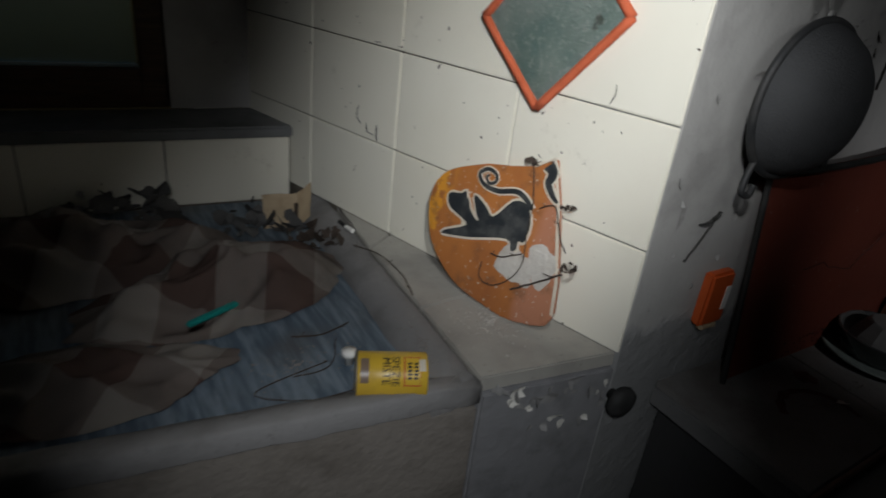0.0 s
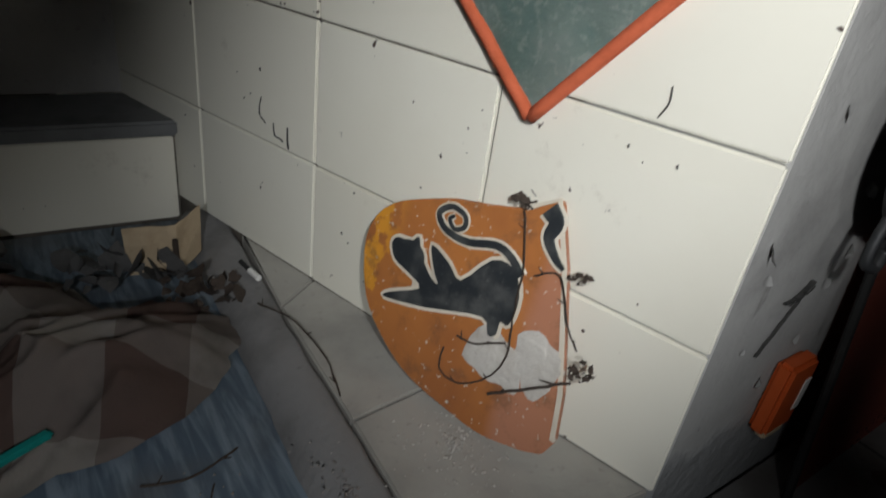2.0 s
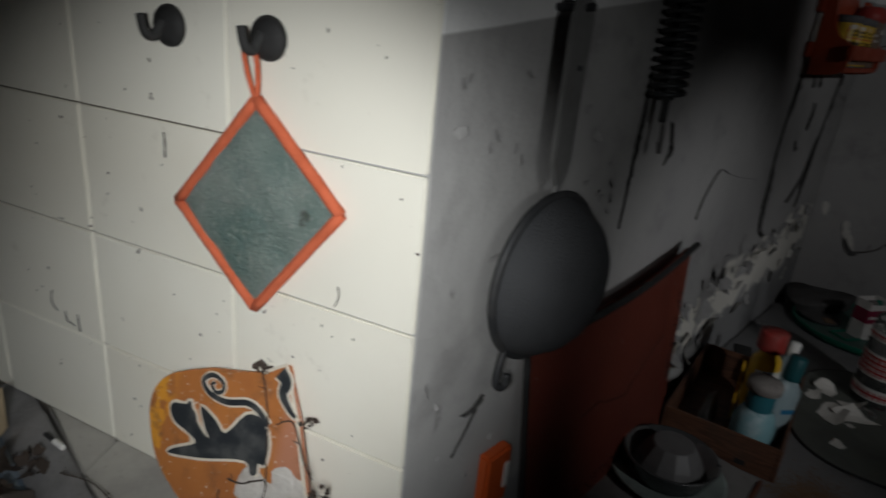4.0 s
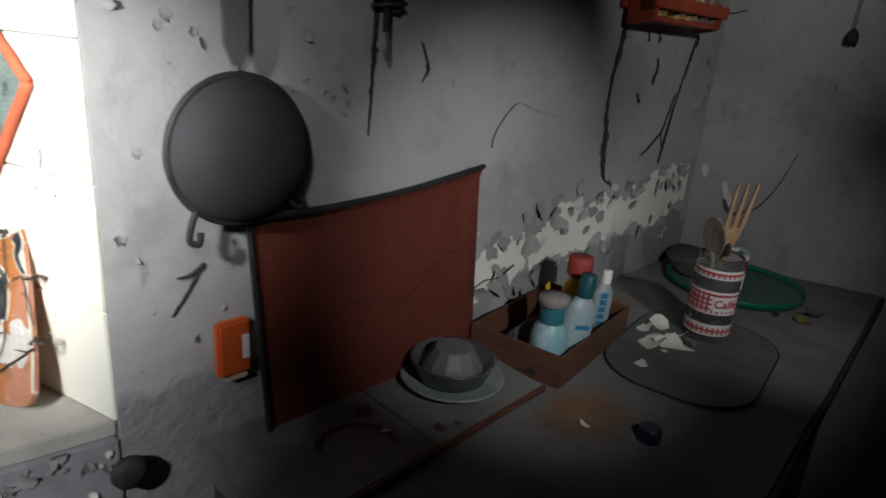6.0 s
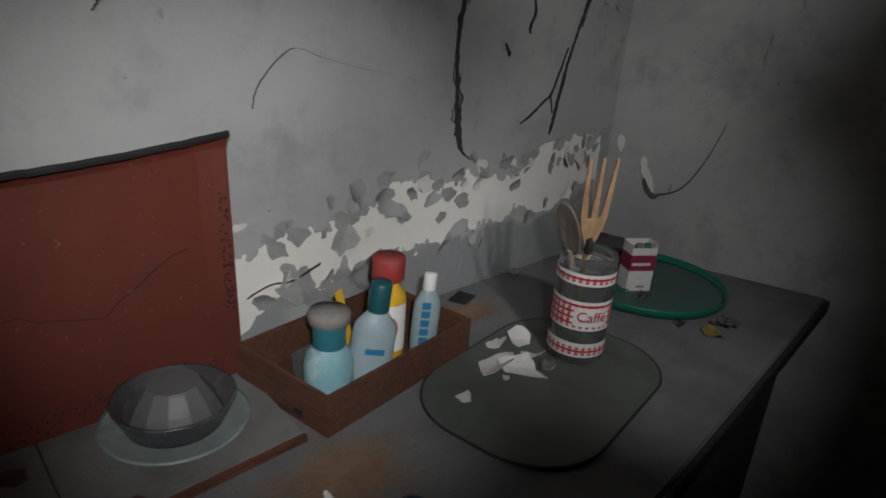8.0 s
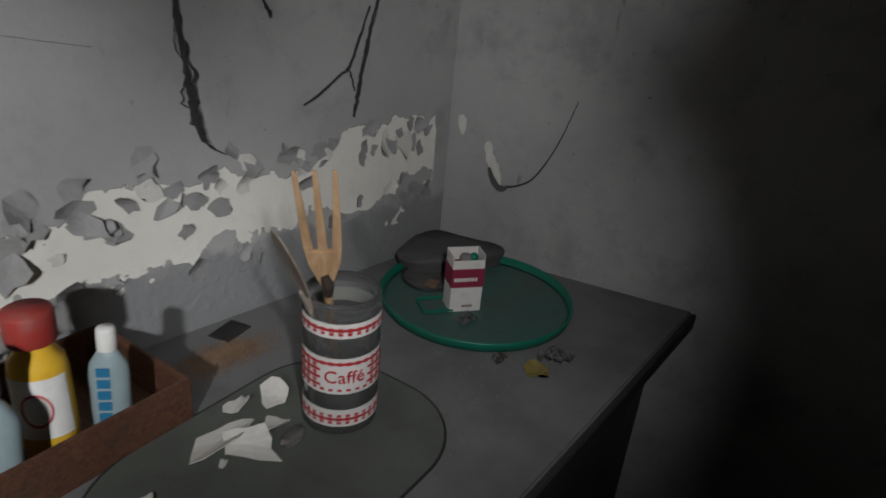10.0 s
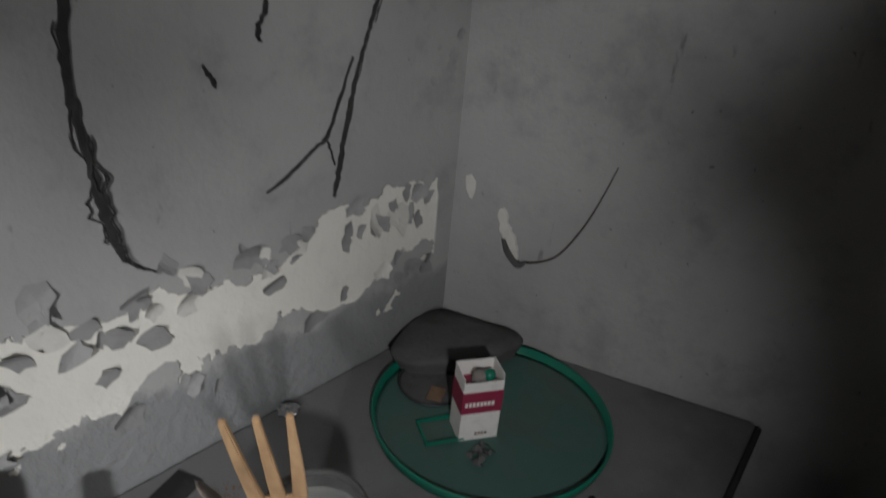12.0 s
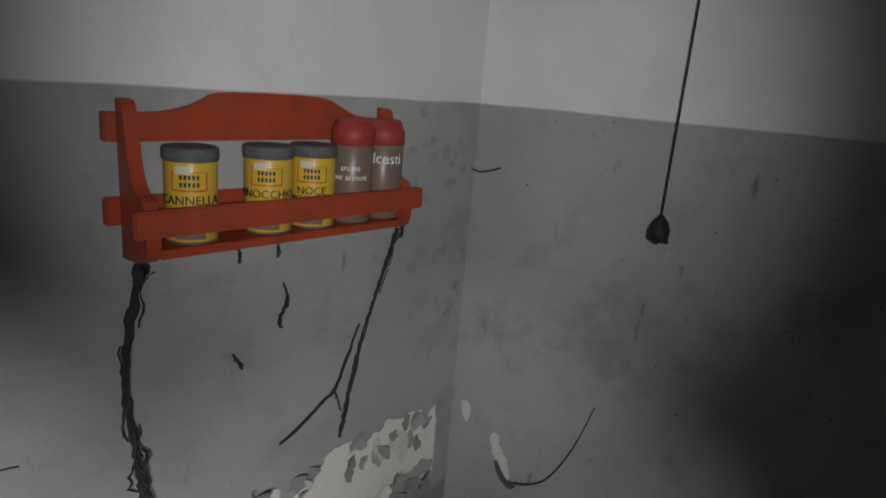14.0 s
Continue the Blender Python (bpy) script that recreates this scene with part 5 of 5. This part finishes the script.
def lump():
    ob = thing("cardboard_slab", "sooty warped cardboard slab lying in the counter's corner", "slab", (1.628, -0.097, ZT))
    outline = spline([(-0.135, 0.040), (-0.10, 0.068), (-0.04, 0.088), (0.015, 0.088), (0.048, 0.030), (0.068, -0.045), (0.058, -0.082), (0.0, -0.072), (-0.06, -0.045), (-0.12, -0.006)], 5, True)
    rows = []
    bm = bmesh.new()
    for z, g in ((0.0, 0.92), (0.009, 0.90), (0.020, 0.95), (0.029, 0.99), (0.035, 1.0), (0.038, 0.97), (0.038, 0.6), (0.039, 0.25)):
        rows.append([bm.verts.new((p.x * g, p.y * g, z + 0.004 * noise.noise((p.x * 40 * g, p.y * 22 * g, z * 30)) * (z > 0))) for p in outline])
    n = len(outline)
    for a, b in zip(rows, rows[1:]):
        for k in range(n):
            bm.faces.new((a[k], a[(k + 1) % n], b[(k + 1) % n], b[k]))
    bm.faces.new(rows[0][::-1])
    bm.faces.new(rows[-1])
    bmesh.ops.recalc_face_normals(bm, faces=bm.faces)
    part("slab", bm, M_LUMP, ob, smooth=True)
    return ob


lump()
cap = thing("bottle_cap", "dark blue bottle cap on the counter", "cap", (0.655, -0.432, ZT), 0)
part("cap", lathe([(0.014, 0.0), (0.019, 0.0), (0.0195, 0.003), (0.0185, 0.022), (0.0165, 0.024), (0, 0.024)], 14), plain("dark_blue_cap", (0.012, 0.02, 0.045), 0.4), cap)


def crumbs(at, rx, ry, count, seed, material, label, name="crumb_pile"):
    ob = thing(name, label, "crumbs", at)
    rng = random.Random(seed)
    ico = [Vector(v) for v in ((1, 0, 0), (-0.6, 0.8, 0), (-0.5, -0.8, 0), (0.1, 0, 0.9))]
    verts, faces = [], []
    for _ in range(count):
        a, q = rng.random() * 6.283, abs(rng.gauss(0, 0.5))
        q *= 1 + 0.6 * noise.noise((math.cos(a) * 1.6, math.sin(a) * 1.6, seed))
        s = rng.uniform(0.0007, 0.0022)
        m = pose(rx * q * math.cos(a), ry * q * math.sin(a), max(0.0, 0.004 * (1 - q) * rng.random()), 0, 0, rng.random() * 360)
        n = len(verts)
        verts += [tuple(m @ (v * s)) for v in ico]
        faces += [(n, n + 1, n + 3), (n + 1, n + 2, n + 3), (n + 2, n, n + 3)]
    me = bpy.data.meshes.new("grain")
    me.from_pydata(verts, [], faces)
    me.materials.append(material)
    g = new("grain", me)
    g.parent = ob
    g["kind"] = "stuff"
    return ob


crumbs((0.635, -0.318, ZT), 0.105, 0.070, 15000, 3, M_SAND, "spilled heap of brown crumbs on the counter")
crumbs((1.08, -0.10, ZT), 0.10, 0.05, 5200, 4, M_SAND, "thin spill of brown dust on the counter")
crumbs(tuple(tile_at(0.16, 0.09, HEARTH + 0.0015)), 0.09, 0.07, 260, 5, M_ASH, "fine white ash crumbs scattered on the stone strip")
crumbs((-0.40, 0.17, BOT), 0.15, 0.07, 160, 6, M_DUST, "fine pale dust crumbs on the blue sheet")
crumbs((-0.24, 0.12, HEARTH - 0.004), 0.03, 0.10, 150, 7, M_DUST, "fine pale dust crumbs along the concrete rim")
crumbs((0.40, -0.15, TOP + 0.0125), 0.16, 0.06, 90, 8, M_DUST, "fine pale dust crumbs on the tiled slab")
crumbs((1.2, -0.40, ZT), 0.30, 0.10, 320, 9, M_DUST, "fine pale dust crumbs over the counter")
foil = thing("foil_scrap", "crumpled silvery foil scrap by the wall", "foil", (1.312, -0.028, ZT), 0)
bm = bmesh.new()
bmesh.ops.create_icosphere(bm, subdivisions=3, radius=0.016)
for v in bm.verts:
    v.co *= 0.7 + 0.8 * abs(noise.noise(v.co * 95))
    v.co.z = v.co.z * 0.6 + 0.009
part("foil", bm, plain("foil", (0.5, 0.5, 0.5), 0.25, 0.9), foil)
sq = thing("dark_card", "small dark square of card on the counter", "card", (1.13, -0.045, ZT), 20)
part("card", box(-0.028, 0.028, -0.02, 0.02, 0, 0.002, 0.0005), M_BLACK, sq)
glass = thing("glass_piece", "clear broken glass piece on the dark board", "glass", (1.052, -0.322, TOP + 0.0062), 30)
part("shard", (lambda bm: (bm.transform(Matrix.Diagonal((1, 0.55, 1, 1))), bm)[1])(lathe([(0, 0.001), (0.02, 0), (0.024, 0.004), (0.02, 0.007), (0, 0.008)], 24)), M_GLASSY, glass, smooth=True)


def paint_chip(at, size, curl, turn, seed, stretch=1.0, label="curled white paint flake fallen on the counter"):
    ob = thing("paint_chip", label, "paint flake", at, turn, group="fallen paint flakes")
    bm = flake(random.Random(seed), size, curl)
    bmesh.ops.subdivide_edges(bm, edges=bm.edges[:], cuts=2, use_grid_fill=True, fractal=0.25, seed=seed)
    bm.transform(Matrix.Diagonal((1, stretch, 1, 1)))
    bmesh.ops.solidify(bm, geom=bm.faces[:], thickness=0.0009)
    low = min(v.co.z for v in bm.verts)
    for v in bm.verts:
        v.co.z -= low
    part("chip", bm, M_FLAKE, ob)
    return ob


ZM = TOP + 0.0062
paint_chip((0.985, -0.268, ZM), 0.056, 0.22, 25, 41, 0.5)
paint_chip((1.004, -0.300, ZM + 0.002), 0.046, 0.30, 115, 50, 0.6)
paint_chip((1.048, -0.288, ZM), 0.026, 0.5, 80, 42)
paint_chip((1.035, -0.222, ZM), 0.020, 0.6, 10, 43)
paint_chip((1.085, -0.240, ZM), 0.026, 0.8, 140, 44)
paint_chip((0.965, -0.305, ZM), 0.013, 0.3, 60, 45, 0.5)
paint_chip((0.873, -0.302, ZM), 0.014, 0.4, 30, 46)
paint_chip((0.60, -0.345, TOP + 0.004), 0.012, 0.5, 100, 47, 0.5)
paint_chip((0.325, -0.16, TOP + 0.013), 0.008, 0.4, 10, 48)
paint_chip((0.42, -0.03, TOP + 0.013), 0.018, 0.5, 60, 49, 0.3)

# ------------------------------------------------------------ pull switch, wall marks
swx, swy = 1.683 + RD.x * 0.316 - 0.018, RD.y * 0.316 - 0.006
pull = thing("hanging_lampholder", "black lamp holder hanging on a thin cord", "lamp holder", (swx, swy, 1.472))
part("holder", lathe([(0.0, 0.002), (0.011, 0.0), (0.015, 0.004), (0.0155, 0.018), (0.011, 0.030), (0.005, 0.037), (0.002, 0.040), (0, 0.04)], 18, 0.003), M_BLACK, pull, smooth=True)
part("lug", tube([(-0.011, -0.004, 0.008), (-0.018, -0.006, 0.001)], 0.0035, 6), M_BLACK, pull)
part("lug", tube([(0.010, -0.006, 0.004), (0.017, -0.007, -0.003)], 0.0035, 6), M_BLACK, pull)
part("cord", tube([(0, 0, 0.038), (0.001, 0.0, 0.4), (0.0, 0.0, CEIL - 1.472)], 0.0013, 6), M_BLACK, pull, "thin black cord")


def soot(points, widths, seed, label="hanging sooty cobweb streak on the wall"):
    ob = thing("soot_streak", label, "cobweb", (0, 0, 0), group="sooty streaks on the wall")
    line = spline([(x, z) for x, z in points], 16)
    n = len(line)
    ww = []
    for i in range(n):
        a = i / (n - 1) * (len(widths) - 1)
        j = min(int(a), len(widths) - 2)
        ww.append((widths[j] + (widths[j + 1] - widths[j]) * (a - j)) * (0.75 + 0.5 * noise.noise((i * 0.3, seed, 0)) + 0.5 * noise.noise((i * 1.3, seed, 4)) + 0.2 * noise.noise((i * 3.3, seed, 7))))
    line = [p + Vector((0.003 * noise.noise((i * 0.5, seed, 9)), 0)) for i, p in enumerate(line)]
    rng = random.Random(seed)
    strands = [(line, [w * 0.62 for w in ww], 0.003, 0.0005)]
    for k in range(0 if max(widths) < 0.002 else 9 if n > 20 else 4):
        i0 = rng.randrange(0, max(1, n - 8))
        i1 = min(n, i0 + rng.randrange(8, max(9, n // 2)))
        side, ph = rng.uniform(-1, 1), rng.random() * 9
        pts = [line[i] + Vector((ww[i] * (0.45 * side + 0.5 * noise.noise((i * 0.16, ph, seed))), 0)) for i in range(i0, i1)]
        if len(pts) > 3:
            strands.append((pts, [max(0.0002, ww[i] * 0.16 * (0.5 + abs(noise.noise((i * 0.7, ph, 2))))) for i in range(i0, i1)], 0.0015, 0.0005 + 0.0006 * k))
    bm = bmesh.new()
    for args in strands:
        piece = stroke(*args)
        me = bpy.data.meshes.new("tmp")
        piece.to_mesh(me)
        piece.free()
        bm.from_mesh(me)
        bpy.data.meshes.remove(me)
    part("streak", bm, M_COBWEB, ob)["kind"] = "stuff"
    return ob


soot([(1.128, 1.452), (1.106, 1.33), (1.112, 1.23), (1.122, 1.15), (1.135, 1.115), (1.165, 1.093)], [0.030, 0.016, 0.017, 0.020, 0.010, 0.002], 1)
soot([(1.512, 1.452), (1.490, 1.39), (1.467, 1.33)], [0.018, 0.013, 0.008], 2)
soot([(1.470, 1.34), (1.447, 1.27), (1.427, 1.18), (1.416, 1.124)], [0.004, 0.009, 0.013, 0.009], 3)
soot([(1.445, 1.31), (1.405, 1.215), (1.385, 1.20), (1.34, 1.17), (1.308, 1.155)], [0.004, 0.006, 0.008, 0.007, 0.003], 4)
soot([(1.405, 1.205), (1.417, 1.17)], [0.004, 0.003], 14)
soot([(0.404, 1.47), (0.402, 1.38), (0.400, 1.32), (0.397, 1.255)], [0.010, 0.012, 0.009, 0.003], 5)
soot([(0.085, 1.083), (0.104, 1.085), (0.122, 1.098)], [0.001, 0.005, 0.002], 8)
soot([(0.122, 1.098), (0.098, 1.06), (0.075, 1.03)], [0.0016, 0.0016, 0.0006], 9)
soot([(1.31, 1.40), (1.317, 1.375), (1.305, 1.345), (1.309, 1.335)], [0.003, 0.008, 0.009, 0.004], 10)
soot([(1.236, 1.315), (1.246, 1.30), (1.249, 1.29)], [0.005, 0.010, 0.004], 11)
soot([(0.680, 0.922), (0.72, 0.935), (0.76, 0.934), (0.815, 0.952)], [0.003, 0.004, 0.004, 0.002], 15, "cobwebbed crack along the peeled plaster")
soot([(0.700, 1.215), (0.712, 1.25), (0.764, 1.297), (0.82, 1.285), (0.90, 1.268), (0.997, 1.253)], [0.0007, 0.0009, 0.0010, 0.0008, 0.0008, 0.0004], 16, "hair-thin cobweb thread on the wall")
soot([(0.50, 1.40), (0.517, 1.36), (0.505, 1.335)], [0.002, 0.006, 0.002], 12)

# torn plaster and the root on the side wall
wound = thing("torn_plaster", "torn pale plaster with a thin dry root on the wall", "plaster")
em = Matrix((RD, Vector((-RD.y, RD.x, 0)), Vector((0, 0, 1)))).transposed().to_4x4()
em.translation = (1.683, 0, 0)
wound.matrix_world = em
part("scar", stroke(spline([(0.090, 1.062), (0.098, 1.03), (0.115, 1.0), (0.130, 0.965)], 6), [0.006, 0.012, 0.017, 0.020, 0.017, 0.014, 0.020, 0.024, 0.018, 0.022, 0.026, 0.022, 0.018, 0.020, 0.016, 0.012, 0.008, 0.006, 0.004], 0.004, 0.0005), M_FLAKE, wound, "pale torn scar")
part("dark_strip", stroke(spline([(0.100, 1.01), (0.112, 0.985), (0.132, 0.968), (0.145, 0.978)], 6), [0.004, 0.007, 0.008, 0.009, 0.010, 0.011, 0.012, 0.013, 0.012, 0.012, 0.013, 0.014, 0.012, 0.011, 0.010, 0.008, 0.006, 0.004, 0.003], 0.007, 0.0005), M_LUMP, wound, "dark ragged strip across the scar")
part("root", tube([(p.x, -0.003, p.y) for p in spline([(0.142, 0.975), (0.17, 0.985), (0.20, 1.01), (0.235, 1.08), (0.262, 1.17)], 6)], [0.0026 - 0.0018 * k / 24 for k in range(25)], 5), M_TWIG, wound, "thin dry root")
bare = thing("bare_spot", "small bare white spot where paint fell off", "plaster")
bare.matrix_world = em
part("spot", stroke([(0.024, 1.106), (0.028, 1.095), (0.030, 1.08), (0.032, 1.066)], [0.010, 0.020, 0.017, 0.004], 0.0012, 0.0005), M_FLAKE, bare)
part("rag", tube([(p.x, -0.006, p.y) for p in spline([(-0.03, 1.55), (0.0, 1.537), (0.02, 1.535), (0.05, 1.545)], 5)], 0.0016, 5), M_TWIG, bare)

# specks and curls of soot on the tiles
def tile_speck(s, z, pts, widths, seed):
    ob = thing("soot_speck", "small curl of soot and cobweb on the tiles", "cobweb", group="sooty specks on the tiles")
    ob.matrix_world = wall_frame(s, 0.0065, z)
    part("curl", stroke(spline(pts, 4), [0.7 * widths * (0.5 + 0.8 * abs(noise.noise((i * 0.9, seed, 1)))) for i in range(4 * (len(pts) - 1) + 1)], 0.0012, 0.0), M_COBWEB, ob)


tile_speck(0.325, 1.346, [(0.0, 0.02), (0.001, 0.006), (0.0, -0.008)], 0.004, 1)
tile_speck(0.525, 1.075, [(-0.012, 0.01), (-0.010, -0.004), (0.0, -0.006), (0.006, -0.008)], 0.003, 2)
tile_speck(0.515, 1.075, [(0.004, 0.012), (0.004, -0.004), (0.006, -0.014)], 0.004, 3)
tile_speck(0.56, 1.09, [(0.0, 0.02), (-0.004, 0.0), (0.008, -0.01)], 0.0015, 4)
tile_speck(0.09, 1.235, [(0.0, 0.012), (0.001, 0.0), (-0.004, -0.012)], 0.0016, 5)
rngs = random.Random(77)
for k in range(18):
    s, z = rngs.uniform(0.03, 0.72), rngs.uniform(0.92, 1.5)
    d = rngs.uniform(0.0008, 0.002)
    tile_speck(s, z, [(0, d), (rngs.uniform(-d, d), 0), (0, -d)], d * 0.9, k + 20)
ledge_web = thing("soot_speck", "curl of soot and cobweb on the ledge tiles", "cobweb", (-0.40, 0.7425, 0.965), -4, group="sooty specks on the tiles")
part("curl", stroke(spline([(0.018, 0.016), (0.006, 0.010), (-0.002, -0.004), (-0.008, -0.018)], 5), [0.003, 0.006, 0.010, 0.011, 0.010, 0.011, 0.012, 0.010, 0.008, 0.007, 0.006, 0.005, 0.004, 0.003, 0.002, 0.001], 0.0015), M_COBWEB, ledge_web)

# grease and soot hanging below the rack
for x, w in ((1.13, 0.03), (1.245, 0.008), (1.30, 0.006), (1.52, 0.015)):
    soot([(x, 1.462), (x + 0.002, 1.448), (x + 0.001, 1.436)], [w, w * 0.7, w * 0.2], int(x * 100), "lump of soot below the spice rack")

# ------------------------------------------------------------ pieces of the setting
# cream tiles of the alcove wall
tw, th, joint = 0.232, 0.161, 0.0024
tile_bm = box(-tw / 2 + joint / 2, tw / 2 - joint / 2, -0.006, 0.0, joint / 2, th - joint / 2, 0.0016)
tile_me = bpy.data.meshes.new("tile")
tile_bm.to_mesh(tile_me)
tile_bm.free()
tile_me.materials.append(M_TILE)
low_bm = box(-tw / 2 + joint / 2, tw / 2 - joint / 2, -0.006, 0.0, joint / 2, 0.156 - joint / 2, 0.0016)
low_me = bpy.data.meshes.new("tile_cut")
low_bm.to_mesh(low_me)
low_bm.free()
low_me.materials.append(M_TILE)
for row in range(-1, 10):
    for col in range(5):
        t = new("tile", low_me if row < 0 else tile_me)
        t.parent = tile_back
        t.matrix_world = wall_frame((col + 0.5) * tw, 0.0006 * noise.noise((row * 3.1, col * 2.7, 0)) - 0.0005, 0.9 if row < 0 else 1.056 + row * th)
# tiles of the ledge
ld = Vector((-1.247, 0.09, 0)).normalized()
lm = Matrix((-ld, Vector((0.072, 0.997, 0)).normalized(), Vector((0, 0, 1)))).transposed().to_4x4()
ledge_bm = box(-tw / 2 + joint / 2, tw / 2 - joint / 2, -0.006, 0.0, joint / 2, 0.13, 0.0016)
ledge_me = bpy.data.meshes.new("tile_ledge")
ledge_bm.to_mesh(ledge_me)
ledge_bm.free()
ledge_me.materials.append(M_TILE)
for col in range(5):
    t = new("tile", ledge_me)
    t.parent = ledge
    m = lm.copy()
    m.translation = Vector((-0.226, YB - 0.0005, 0.868)) + ld * (col + 0.5) * tw
    t.matrix_world = m
# curled paint still clinging to the wall
rng = random.Random(12)
for k in range(96):
    x = 0.67 + 0.95 * rng.random()
    upper = k % 3 != 2
    z = (0.984 + 0.058 * x if upper else 0.872 + 0.05 * x) + rng.gauss(0, 0.022)
    bm = flake(rng, rng.uniform(0.010, 0.030), rng.uniform(0.10, 0.50))
    bmesh.ops.subdivide_edges(bm, edges=bm.edges[:], cuts=1, smooth=0.6, fractal=0.08, seed=k)
    bm.transform(pose(x, -0.0015, z, 90, 0, 0) @ pose(0, 0, 0, 0, 0, rng.uniform(0, 360)) @ Matrix.Diagonal((1, rng.uniform(0.5, 0.9), 1, 1)))
    for v in bm.verts:
        v.co.y = min(v.co.y, -0.0008)
    bmesh.ops.solidify(bm, geom=bm.faces[:], thickness=0.0008)
    part("paint_flake", bm, M_FLAKE_GREY if rng.random() < 0.8 else M_FLAKE, wall_north)
# blistered paint between the rack and the corner
for k in range(34):
    x, z = rng.uniform(1.535, 1.665), rng.uniform(1.22, 1.63)
    bm = flake(rng, rng.uniform(0.005, 0.014), rng.uniform(0.05, 0.22))
    bm.transform(pose(x, -0.001, z, 90, 0, 0) @ pose(0, 0, 0, 0, 0, rng.uniform(0, 360)))
    for v in bm.verts:
        v.co.y = min(v.co.y, -0.0008)
    part("paint_flake", bm, M_FLAKE_WALL, wall_north)
rng = random.Random(21)
for k in range(30):
    x, z = rng.uniform(-0.20, -0.01), rng.uniform(0.80, 0.885)
    q = Vector((x, -0.12 * x - 0.006, z))
    bm = flake(rng, rng.uniform(0.004, 0.011), rng.uniform(0.3, 0.9))
    bm.transform(pose(q.x, q.y, q.z, 90, 0, -7) @ pose(0, 0, 0, 0, 0, rng.uniform(0, 360)))
    part("paint_flake", bm, M_FLAKE_GREY if k % 3 else M_FLAKE, hearth)
rng = random.Random(23)
for k in range(60):
    x, z = rng.uniform(0.02, 0.36), rng.uniform(0.88, 1.54)
    bm = flake(rng, rng.uniform(0.003, 0.010), rng.uniform(0.2, 0.7))
    bm.transform(pose(x, -0.001, z, 90, 0, 0) @ pose(0, 0, 0, 0, 0, rng.uniform(0, 360)))
    for v in bm.verts:
        v.co.y = min(v.co.y, -0.0008)
    part("paint_flake", bm, M_FLAKE_WALL, wall_north)
